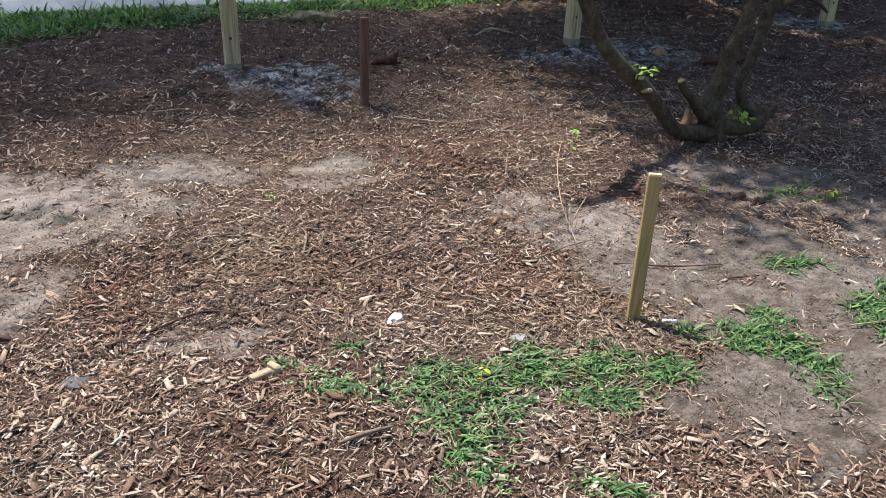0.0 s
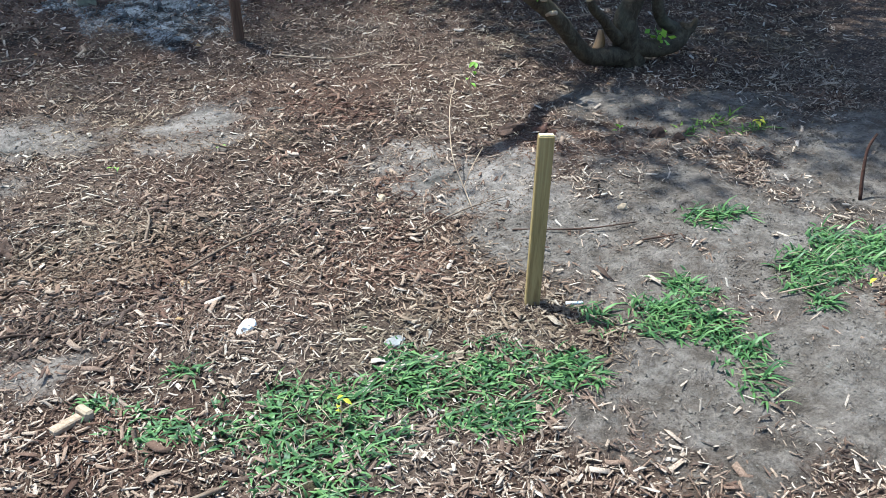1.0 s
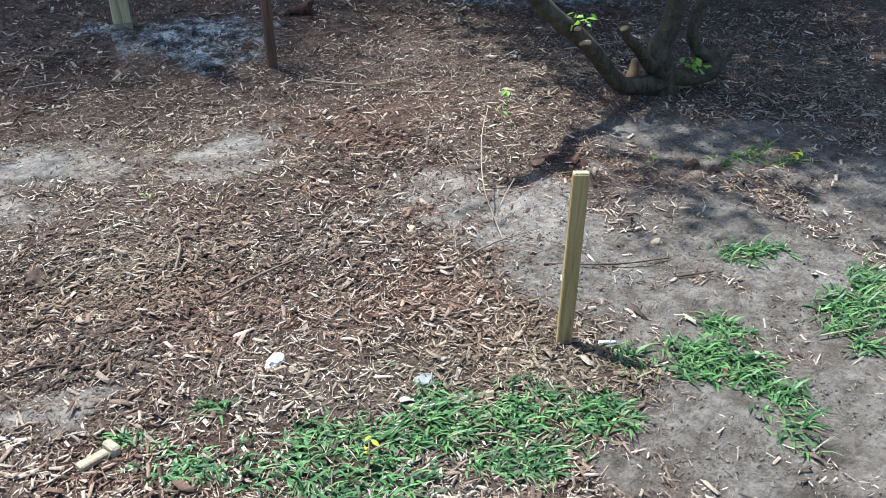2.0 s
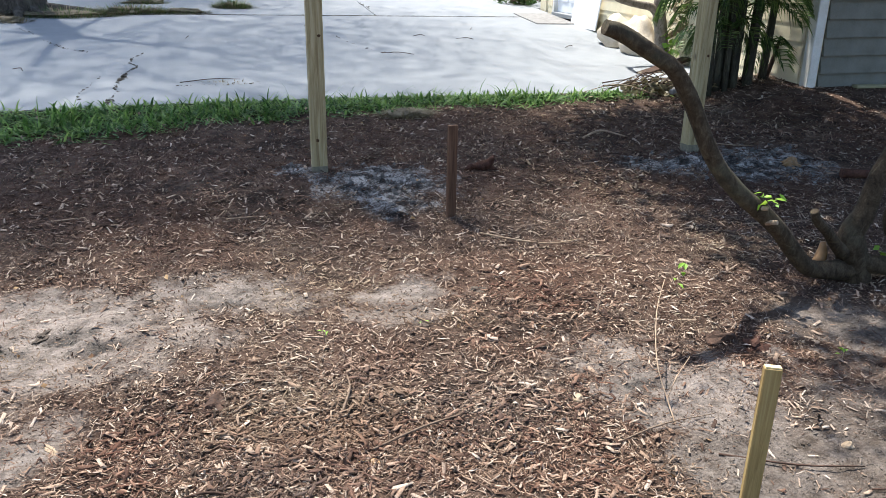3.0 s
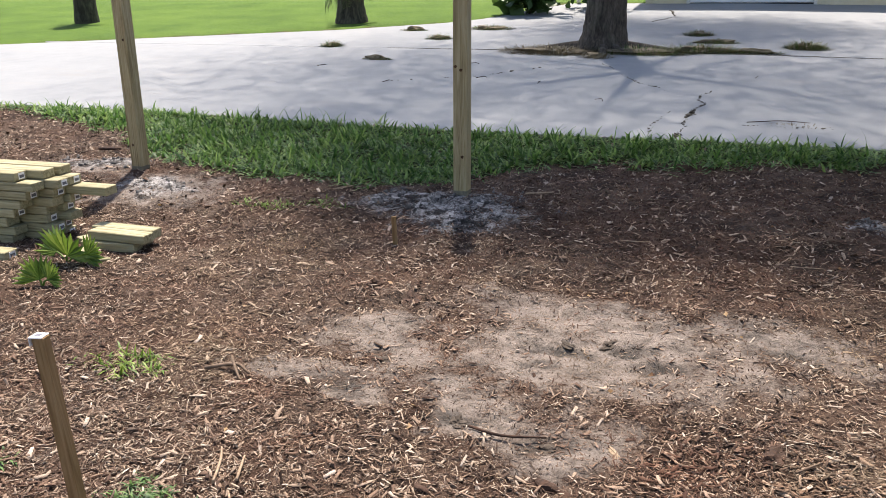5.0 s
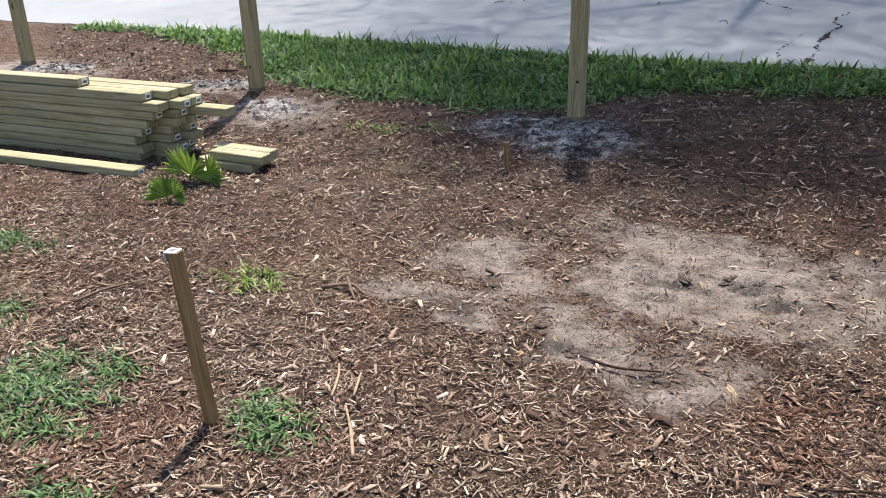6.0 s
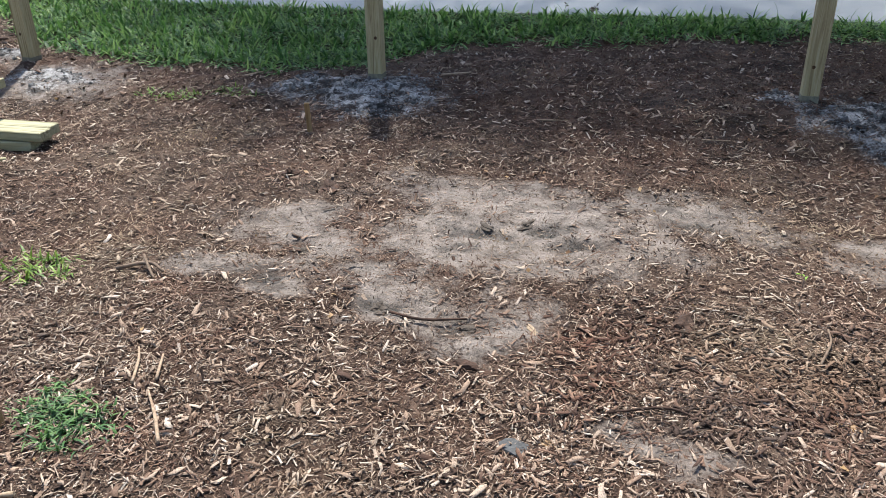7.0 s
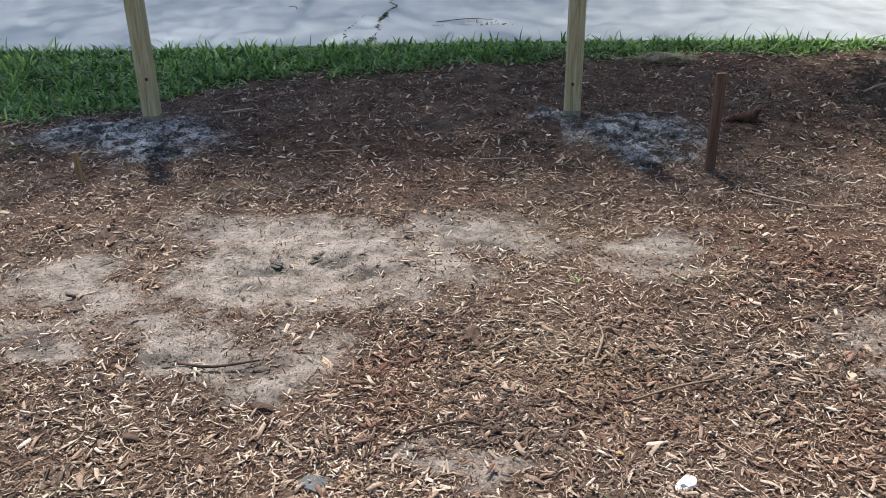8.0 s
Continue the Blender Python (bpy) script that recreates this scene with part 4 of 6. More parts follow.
for c, s in (((3.03, 2.98, 0.43), 1), ((3.7, 2.98, 0.13), 2)):
    v, f = leaf_cloud([c], 14, 0.028, 0.035, s)
    part("shoot", mesh_from("shoot", v, f, BRIGHT_LEAF), BRIGHT_LEAF, tree, "fresh light green shoot")["kind"] = "stuff"

# ---- oak in the drive ----
OX, OY = -1.16, 11.75
OZ = float(land(OX, OY))
oak = thing("oak_tree", "large oak with furrowed grey bark and roots lifting the drive", "tree")
limb("trunk", [(OX, OY, OZ - 0.15), (OX, OY, OZ + 0.05), (OX + 0.01, OY, OZ + 0.35), (OX + 0.03, OY, OZ + 1.2), (OX + 0.05, OY + 0.1, OZ + 4.4)], (0.42, 0.34, 0.28, 0.255, 0.2), 6, 18, oak, OAK_BARK, 12)
for k, (tx, ty, tz) in enumerate(((-4.8, 12.4, 11.8), (0.6, 13.2, 11.8), (-2.2, 10.8, 11.6), (-4.4, 16.0, 12.2), (-1.0, 18.8, 12.4), (-2.0, 15.0, 12.4))):
    limb("limb", [(OX + 0.05, OY + 0.09, OZ + 4.1), ((OX + tx) / 2, (OY + ty) / 2, OZ + 7.6), (tx, ty, tz)], (0.07, 0.02, 0.008), 5, 9, oak, OAK_BARK, 13 + k)
for k, (dx, dy, ln) in enumerate(((-1, -0.15, 1.0), (0.95, -0.1, 1.05), (0.15, -1, 0.75), (-0.6, 0.7, 0.7), (0.6, -0.8, 0.6))):
    d = Vector((dx, dy, 0)).normalized()
    pts = [Vector((OX, OY, OZ + 0.04)) + d * 0.2]
    for s, h in ((0.45, 0.01), (0.7, -0.015), (1.0, -0.07)):
        q = Vector((OX, OY, 0)) + d * (0.2 + ln * s)
        pts.append(Vector((q.x, q.y, float(land(q.x, q.y)) + h)))
    limb("root", pts, (0.08, 0.05, 0.035, 0.015), 4, 9, oak, OAK_BARK, 30 + k)
# Unseen leaves, added high up to shade the drive and its far end.
crown(oak, (-2.3, 14.6, 12.0), (5.2, 2.6, 0.8), 400, 230, 1.5, 0.057, 51, LEAF, "unseen wide fine leaves added to cast shade on the drive")
crown(oak, (-1.9, 18.8, 12.2), (2.8, 1.4, 0.6), 190, 110, 0.7, 0.075, 59, LEAF, "unseen dark green leaves added to cast shade")
# Unseen leaves, added to shade the fence line, post foot and left verge.
crown(oak, (-0.85, 10.5, 11.6), (3.15, 1.25, 0.7), 235, 110, 0.46, 0.07, 57, LEAF, "unseen dark green leaves added to cast shade")
crown(oak, (-2.6, 10.08, 11.6), (0.75, 0.35, 0.4), 30, 110, 0.3, 0.07, 60, LEAF, "unseen dark green leaves added to cast shade")
crown(oak, (-4.3, 11.4, 11.8), (1.7, 1.1, 0.7), 50, 110, 0.45, 0.068, 58, LEAF, "unseen dark green leaves added to cast shade")


# ---- blades ----
def blades(x, y, z, length, width, lean, seed, curl=0.8):
    """Curved grass blades, three faces each."""
    r = np.random.default_rng(seed)
    n = len(x)
    yaw = r.uniform(0, math.tau, n)
    tilt = np.clip(r.normal(lean, 0.42, n), 0.05, 1.5)
    d = np.stack([np.cos(yaw), np.sin(yaw), np.zeros(n)], 1)
    s = np.stack([-np.sin(yaw), np.cos(yaw), np.zeros(n)], 1)
    p = np.stack([x, y, z - 0.005], 1)
    rows = []
    pos = p.copy()
    steps = 3
    for k in range(steps + 1):
        w = (width * (1.0, 0.95, 0.65, 0.08)[k])[:, None] * 0.5
        rows += [pos - s * w, pos + s * w]
        t = np.clip(tilt + curl * k * 0.35, 0, 1.75)
        pos = pos + (d * np.sin(t)[:, None] + np.array([0, 0, 1]) * np.cos(t)[:, None]) * (length / steps)[:, None]
        pos[:, 2] = np.maximum(pos[:, 2], z + 0.004)
    v = np.stack(rows, 1).reshape(-1, 3)
    k = np.arange(n)[:, None] * 8
    f = np.concatenate([k + np.array([[2 * i, 2 * i + 1, 2 * i + 3, 2 * i + 2]]) for i in range(steps)], 1).reshape(-1, 4)
    return v, f


def scatter(x0, x1, y0, y1, n, keep, seed):
    r = np.random.default_rng(seed)
    x, y = r.uniform(x0, x1, n), r.uniform(y0, y1, n)
    ok = r.uniform(0, 1, n) < keep(x, y)
    return x[ok], y[ok]


def grass_bed(name, label, x, y, lo, hi, w0, w1, lean, seed, mat, curl=0.8):
    r = np.random.default_rng(seed)
    tall = 0.7 + 0.6 * clumpy(x, y, seed + 5)
    v, f = blades(x, y, top(x, y), r.uniform(lo, hi, len(x)) * tall, r.uniform(w0, w1, len(x)), lean, seed, curl)
    return thing(name, label, "grass", kind="stuff", data=mesh_from(name, v, f, mat))


def clumpy(x, y, seed):
    return np.clip(rough(x, y, 0.16, seed) * 2.6 - 0.55, 0.08, 1)


x, y = scatter(-7.3, 5.0, 5.0, 7.1, 95000, lambda x, y: zones(x, y)[3] * (0.2 + 0.8 * clumpy(x, y, 61)), 61)
grass_bed("verge_grass", "uneven green grass verge along the concrete drive", x, y, 0.045, 0.135, 0.01, 0.021, 1.15, 62, GRASS)
x, y = scatter(-6.5, 4.9, 6.55, 6.98, 900, lambda x, y: (y > grass_edge(x)) * clumpy(x, y, 64) ** 3, 63)
grass_bed("tall_grass", "tall seeding grass at the drive's edge", x, y, 0.1, 0.17, 0.008, 0.013, 0.95, 65, GRASS)
x, y = scatter(-2.8, 3.8, 0.95, 2.6, 140000, lambda x, y: zones(x, y)[4] * (0.35 + 0.65 * clumpy(x, y, 67)), 66)
grass_bed("grass_patch", "ragged patches of green grass growing through mulch", x, y, 0.022, 0.058, 0.0045, 0.0095, 0.95, 68, PATCH_GRASS, 1.3)
x, y = scatter(-2.8, 3.8, 0.95, 2.6, 14000, lambda x, y: zones(x, y)[4] * 0.8, 69)
grass_bed("dry_grass", "dry straw blades among the green grass", x, y, 0.03, 0.08, 0.002, 0.0045, 1.15, 70, STRAW)
x, y = scatter(-2.4, 3.8, 2.0, 4.8, 90000, lambda x, y: blobs(x, y, SPARSE, 14) * 0.8 * clumpy(x, y, 73), 71)
grass_bed("sparse_weeds", "thin yellowish green weeds in the mulch", x, y, 0.03, 0.07, 0.005, 0.01, 1.0, 72, FAN)


# ---- wood-chip mulch ----
def chips(x, y, z, length, width, thick, seed, tilt=0.4, ends=True):
    """Split, tapering chips: three faces each, five with their ends."""
    r = np.random.default_rng(seed)
    n = len(x)
    yaw, pit, rol = r.uniform(0, math.tau, n), r.normal(0, tilt, n), r.normal(0, tilt, n)
    a = np.stack([np.cos(yaw) * np.cos(pit), np.sin(yaw) * np.cos(pit), np.sin(pit)], 1)
    s = np.stack([-np.sin(yaw) * np.cos(rol), np.cos(yaw) * np.cos(rol), np.sin(rol)], 1)
    u = np.cross(a, s)
    c = np.stack([x, y, z], 1)
    sway = r.normal(0, 0.3, n)
    vs = []
    for top_face in (0, 1):
        for sa, sb in ((-1, -1), (1, -1), (1, 1), (-1, 1)):
            l2 = length * 0.5 * r.uniform(0.72, 1.1, n) * sa
            w2 = width * 0.5 * (r.uniform(0.4, 1.1, n) * sb + sway * sa) * (0.9 if top_face else 1.0)
            h = thick * (r.uniform(0.6, 1.2, n) if top_face else np.zeros(n))
            vs.append(c + a * l2[:, None] + s * w2[:, None] + u * h[:, None])
    v = np.stack(vs, 1).reshape(-1, 3)
    k = np.arange(n)[:, None] * 8
    f = np.concatenate([k + np.array([q]) for q in ((4, 5, 6, 7), (0, 1, 5, 4), (2, 3, 7, 6), (1, 2, 6, 5), (3, 0, 4, 7))[:5 if ends else 3]], 1).reshape(-1, 4)
    return v, f


def flakes(x, y, z, length, width, thick, seed, tilt=0.22):
    """Flat, slanting splinters of wood and bark, a little bent, with split edges."""
    r = np.random.default_rng(seed)
    n = len(x)
    yaw, pit, rol = r.uniform(0, math.tau, n), r.normal(0, tilt, n), r.normal(0, tilt, n)
    a = np.stack([np.cos(yaw) * np.cos(pit), np.sin(yaw) * np.cos(pit), np.sin(pit)], 1)
    s = np.stack([-np.sin(yaw) * np.cos(rol), np.cos(yaw) * np.cos(rol), np.sin(rol)], 1)
    u = np.cross(a, s)
    c = np.stack([x, y, z], 1)
    bend = length * r.normal(0.005, 0.025, n)
    skew, sway = width * r.uniform(-0.6, 0.6, n), r.normal(0, 0.5, n)
    rim = []
    for sa, sb in ((-1, -1), (0, -1), (1, -1), (1, 1), (0, 1), (-1, 1)):
        l2 = length * 0.5 * (sa * r.uniform(0.78, 1.08, n) + r.uniform(-0.5, 0.5, n) * (sa == 0)) + skew * sb
        w2 = width * 0.5 * (sb * (r.uniform(0.8, 1.15, n) if sa == 0 else r.uniform(0.6, 1.1, n)) + sway * sa * sa)
        rim.append(c + a * l2[:, None] + s * w2[:, None] + u * (bend * (sa == 0))[:, None])
    h = (u * thick[:, None])
    v = np.stack(rim + [p + h * r.uniform(0.6, 1.3, (n, 1)) for p in rim], 1).reshape(-1, 3)
    k = np.arange(n)[:, None] * 12
    quads = [(6, 7, 10, 11), (7, 8, 9, 10)] + [(i, (i + 1) % 6, (i + 1) % 6 + 6, i + 6) for i in range(6)]
    return v, np.concatenate([k + np.array([q]) for q in quads], 1).reshape(-1, 4)


def mulch_keep(x, y):
    sand, dirt, cement, verge, tuft, lawn = zones(x, y)
    k = (1 - 0.84 * sand) * (1 - 0.985 * dirt) * (1 - 0.88 * cement) * (1 - 0.96 * verge) * (1 - 0.8 * tuft)
    return np.clip(k * (0.45 + 0.75 * rough(x, y, 0.3, 81)), 0, 1)


# Dark fine bark, bounded by the tree shade, so its colour deepens that shade.
def shaded_bark(x, y):
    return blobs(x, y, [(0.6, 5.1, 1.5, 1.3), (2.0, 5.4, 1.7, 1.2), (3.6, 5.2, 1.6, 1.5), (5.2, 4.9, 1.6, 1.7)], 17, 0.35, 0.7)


def coarse_bark(x, y):
    """Where dark coarse bark lies thick."""
    return blobs(x, y, [(0.95, 2.55, 0.5, 0.3), (1.35, 2.55, 0.4, 0.28), (1.75, 2.45, 0.35, 0.25), (1.0, 2.3, 0.5, 0.2), (2.15, 3.1, 0.35, 0.3)], 19, 0.3, 0.9)


def mulch(name, label, x0, x1, y0, y1, n, size, slim, seed, where=lambda x, y: 1.0, shape=None, mat=None, lift=0.009):
    x, y = scatter(x0, x1, y0, y1, n, lambda x, y: mulch_keep(x, y) * where(x, y) * (1 - 0.3 * shaded_bark(x, y)) * view_wedge(x, y), seed)
    r = np.random.default_rng(seed + 1)
    m = len(x)
    ln = np.minimum(size * np.exp(r.normal(0, 0.5, m)), 2.8 * size)
    wd = ln * r.uniform(*slim, m)
    z = top(x, y) + r.uniform(-0.001, lift, m)
    if shape is flakes:
        v, f = flakes(x, y, z, ln, wd, np.clip(wd * r.uniform(0.03, 0.11, m), 0.0007, 0.002), seed + 2)
    else:
        v, f = chips(x, y, z, ln, wd, np.clip(wd * 0.12, 0.0008, 0.002), seed + 2, ends=False)
    return thing(name, label, "mulch", kind="stuff", data=mesh_from(name, v, f, mat or CHIP))


def fines(name, label, x0, x1, y0, y1, n, size, seed, mat=FINE_CHIP, where=lambda x, y: 1.0):
    """Crumbs of bark: flat four-sided flakes."""
    x, y = scatter(x0, x1, y0, y1, n, lambda x, y: np.clip(mulch_keep(x, y) + 0.2, 0, 1) * (1 - 0.95 * zones(x, y)[1]) * where(x, y) * view_wedge(x, y), seed)
    g = np.random.default_rng(seed + 1)
    m = len(x)
    v, f = chips(x, y, top(x, y) + g.uniform(-0.001, 0.004, m), size * np.exp(g.normal(0, 0.4, m)), size * g.uniform(0.2, 0.6, m), np.full(m, 0.0015), seed + 2, 0.5)
    v = v.reshape(-1, 8, 3)[:, 4:].reshape(-1, 3)
    f = np.arange(len(v)).reshape(-1, 4)
    return thing(name, label, "mulch", kind="stuff", data=mesh_from(name, v, f, mat))


mulch("mulch_chips", "coarse flat tan and brown wood-chip mulch", -3.0, 4.4, 0.6, 3.3, 52000, 0.019, (0.08, 0.32), 88, lambda x, y: smooth((3.3 - y) / 1.4) * (1 - 0.7 * zones(x, y)[0]), flakes, lift=0.012)
mulch("mulch_chips", "small tan and brown wood-chip mulch", -3.0, 4.4, 0.6, 3.1, 215000, 0.015, (0.1, 0.34), 90, lambda x, y: smooth((3.1 - y) / 1.3) * (1 - 0.4 * zones(x, y)[0]))
mulch("mulch_shreds", "thin shredded bark and wood splinters", -3.0, 4.4, 0.6, 2.9, 66000, 0.019, (0.05, 0.13), 93)
mulch("bark_pieces", "coarse dark reddish bark pieces", -0.2, 2.8, 1.8, 3.6, 46000, 0.0195, (0.07, 0.3), 109, coarse_bark, flakes, BARK_PIECE, 0.016)
fines("mulch_fines", "fine crumbs of bark between the chips", -3.0, 4.4, 0.6, 3.2, 150000, 0.009, 106)
fines("mulch_fines", "fine crumbs of bark between the chips", -5.5, 6.0, 3.2, 5.6, 76000, 0.012, 114, where=lambda x, y: 1 - 0.8 * shaded_bark(x, y))
fines("bark_fines", "fine dark bark along the tree-shaded strip by the posts", -2.0, 7.0, 3.2, 6.7, 130000, 0.016, 117, DARK_CHIP, shaded_bark)
mulch("mulch_chips", "reddish brown wood-chip mulch", -5.5, 6.5, 1.9, 4.4, 140000, 0.0148, (0.11, 0.36), 96, lambda x, y: smooth((y - 1.9) / 1.2))
mulch("mulch_chips", "flat brown wood chips", -5.5, 6.5, 2.2, 4.8, 24000, 0.0205, (0.1, 0.36), 97, lambda x, y: smooth((y - 2.2) / 1.2) * (1 - 0.7 * zones(x, y)[0]), flakes, lift=0.012)
mulch("mulch_shreds", "thin shredded bark and wood splinters", -5.5, 6.5, 2.8, 6.9, 36000, 0.026, (0.07, 0.17), 99)
mulch("mulch_chips", "dark brown wood-chip mulch near the fence line", -8.0, 8.0, 4.4, 6.9, 56000, 0.021, (0.2, 0.5), 102)


# ---- palm clump by the outbuilding ----
def frond_mesh(length, droop, leaflets, leaf_len, seed):
    """A feather frond along +x: a curved rib with hanging leaflets on both sides."""
    r = random.Random(seed)
    bm = bmesh.new()
    rib = [Vector((length * t * (1 - 0.25 * droop * t), 0, length * (0.45 * t - droop * 0.9 * t * t))) for t in (k / 10 for k in range(11))]
    tube(rib, spread((0.008, 0.002), len(rib)), 5, bm)
    for k in range(leaflets):
        t = 0.18 + 0.82 * k / leaflets
        i = min(int(t * 10), 9)
        base = rib[i].lerp(rib[i + 1], t * 10 - i)
        for side in (-1, 1):
            ln = leaf_len * (0.55 + 0.45 * math.sin(math.pi * min(t * 1.1, 1))) * r.uniform(0.85, 1.1)
            d = Vector((0.75, side * 0.6, r.uniform(-0.25, 0.2))).normalized()
            w = Vector((0.006, 0, 0.003))
            a, b = base + d * ln * 0.55, base + d * ln * 0.9 + Vector((0, 0, -ln * r.uniform(0.3, 0.75)))
            v = [bm.verts.new(q) for q in (base - w * 0.4, base + w * 0.4, a + w, a - w, b)]
            bm.faces.new((v[0], v[1], v[2], v[3]))
            bm.faces.new((v[3], v[2], v[4]))
    return bm


palm = thing("palm_clump", "dense clump of slender palm stems with feathery green fronds", "palm")
PX, PY = 5.42, 6.72
fronds = [bake("frond", frond_mesh(ln, dr, 26, 0.24, s), FROND) for s, (ln, dr) in enumerate(((0.5, 0.9), (0.68, 0.75), (0.42, 1.15)))]
r = random.Random(3)
for k in range(15):
    a = k * 2.4
    rad = 0.05 + 0.022 * k
    bx, by = PX + math.cos(a) * rad * 0.95, PY + math.sin(a) * rad * 0.45
    lx, ly = math.cos(a) * rad * 0.55, math.sin(a) * rad * 0.3
    h = r.uniform(2.0, 3.0)
    z = float(land(bx, by))
    rr = r.uniform(0.018, 0.036)
    c = curve_points([(bx, by, z - 0.06), (bx + lx * 0.3, by + ly * 0.3, z + h * 0.4), (bx + lx, by + ly, z + h)], 6)
    part("stem", tube(c, spread((rr * 1.25, rr, rr * 0.8), len(c)), 9, wobble=0.05, seed=k), PALM_BARK, palm)
    for j in range(4):
        zz = z + (r.uniform(0.45, 1.3) if j < 3 else r.uniform(1.5, h))
        t = (zz - z) / h
        yaw = r.uniform(30, 290)
        part("frond", fronds[r.randrange(3)], FROND, palm, m=pose(bx + lx * t, by + ly * t, zz, 0, r.uniform(-25, 15), yaw))
for yaw, zz, dx in ((-50, 0.75, 0.15), (-110, 0.8, 0.0), (-130, 0.5, -0.1), (-80, 0.35, 0.1)):
    part("frond", fronds[2 if zz < 1 else 0], FROND, palm, m=pose(PX + dx, PY - 0.12, float(land(PX, PY)) + zz, 0, -18, yaw))
part("dead_sheath", tube(curve_points([(PX + 0.36, PY + 0.02, 0.2), (PX + 0.42, PY, 0.4), (PX + 0.5, PY, 0.75)]), spread((0.03, 0.02, 0.006), 9), 7), DARK_WOOD, palm)

# ---- small tree against the outbuilding ----
wall_tree = thing("small_tree", "small grey-barked tree with a crooked side branch and drying vine", "tree")
limb("trunk", [(5.68, 8.35, 0.08), (5.69, 8.35, 0.28), (5.66, 8.35, 0.51), (5.61, 8.35, 0.73), (5.63, 8.35, 0.98), (5.66, 8.35, 1.23), (5.6, 8.4, 2.43)], (0.1, 0.08, 0.07, 0.068, 0.064, 0.058, 0.035), 4, 11, wall_tree, PALE_BARK, 61)
limb("branch", [(5.6, 8.34, 0.69), (5.5, 8.33, 0.77), (5.36, 8.32, 0.795), (5.14, 8.3, 0.845), (5.03, 8.3, 0.91), (4.99, 8.3, 1.03), (4.94, 8.3, 1.18), (4.8, 8.2, 1.73)], (0.048, 0.042, 0.037, 0.035, 0.033, 0.03, 0.028, 0.018), 4, 9, wall_tree, PALE_BARK, 62)
limb("twig", [(5.03, 8.3, 0.9), (4.99, 8.28, 0.87)], (0.02, 0.008), 2, 6, wall_tree, PALE_BARK, 63)
v, f = leaf_cloud([(5.86 + 0.03 * math.sin(k * 5), 8.25 + 0.04 * math.cos(k * 3), 0.45 + 0.06 * k) for k in range(14)], 12, 0.07, 0.085, 64, 1.0)
part("vine", mesh_from("vine", v, f, STRAW), STRAW, wall_tree, "drying olive-coloured hanging vine")["kind"] = "stuff"
v, f = leaf_cloud([(5.72, 8.2, 0.38), (5.74, 8.2, 0.45), (5.7, 8.2, 0.3)], 10, 0.04, 0.08, 65)
part("sucker_leaves", mesh_from("sucker_leaves", v, f, BRIGHT_LEAF), BRIGHT_LEAF, wall_tree, "bright green sucker leaves")["kind"] = "stuff"
# Unseen leaves set off the trunk, added to shade the right of the bed.
crown(wall_tree, (4.2, 6.5, 3.3), (1.35, 1.15, 0.4), 230, 90, 0.2, 0.075, 66, LEAF, "unseen green leaves added to cast shade on the bed")


# ---- things along the outbuilding ----
lean = thing("leaning_sheet", "white painted sheet leaning against the yellow wall", "panel", pose(5.80, 10.17, float(land(5.8, 10.5)) - 0.005, 0, 8, 0))
part("sheet", box(-0.018, 0, 0, 0, 0.76, 0.42, 0.003), DOOR_PAINT, lean)
pad = box(5.25, 10.8, 0, 5.8, 11.7, 0.012, 0.003)
for vert in pad.verts:
    vert.co.z += float(land(vert.co.x, vert.co.y)) + 0.001
thing("door_pad", "worn concrete pad with a mat in front of the white door", "door mat", data=pad, mat=STONE)
for k, (bx, by, rx, ry, rz) in enumerate(((5.66, 9.34, 0.19, 0.28, 0.25), (5.67, 8.84, 0.19, 0.27, 0.27))):
    b = lump(rx, ry, rz, 70 + k, 3, 0.3)
    thing("stuffed_bag", "full cream plastic bag slumped against the yellow wall", "bag", pose(bx, by, float(land(bx, by)) - 0.01), "bags", data=b, mat=BAG, shade=True)
slat = box(-0.02, -0.5, 0, 0.1, 0.5, 0.03, 0.003)
thing("plank", "grey weathered plank lying on the drive edge", "plank", pose(5.45, 7.95, float(land(5.45, 7.95)) + 0.004, 5, 0, -60), data=slat, mat=DARK_WOOD)


def stick(name, label, pts, radii, mat, sides=6, seed=0, rest=True, category="stick"):
    """A bent twig; points as x, y and height over the ground."""
    w = [(x, y, (float(land(x, y)) + h + (float(lumps(np.array(x), np.array(y))) if rest else 0))) for x, y, h in pts]
    c = curve_points(w, 4)
    return thing(name, label, category, data=tube(c, spread(radii, len(c)), sides, wobble=0.12, seed=seed), mat=mat)


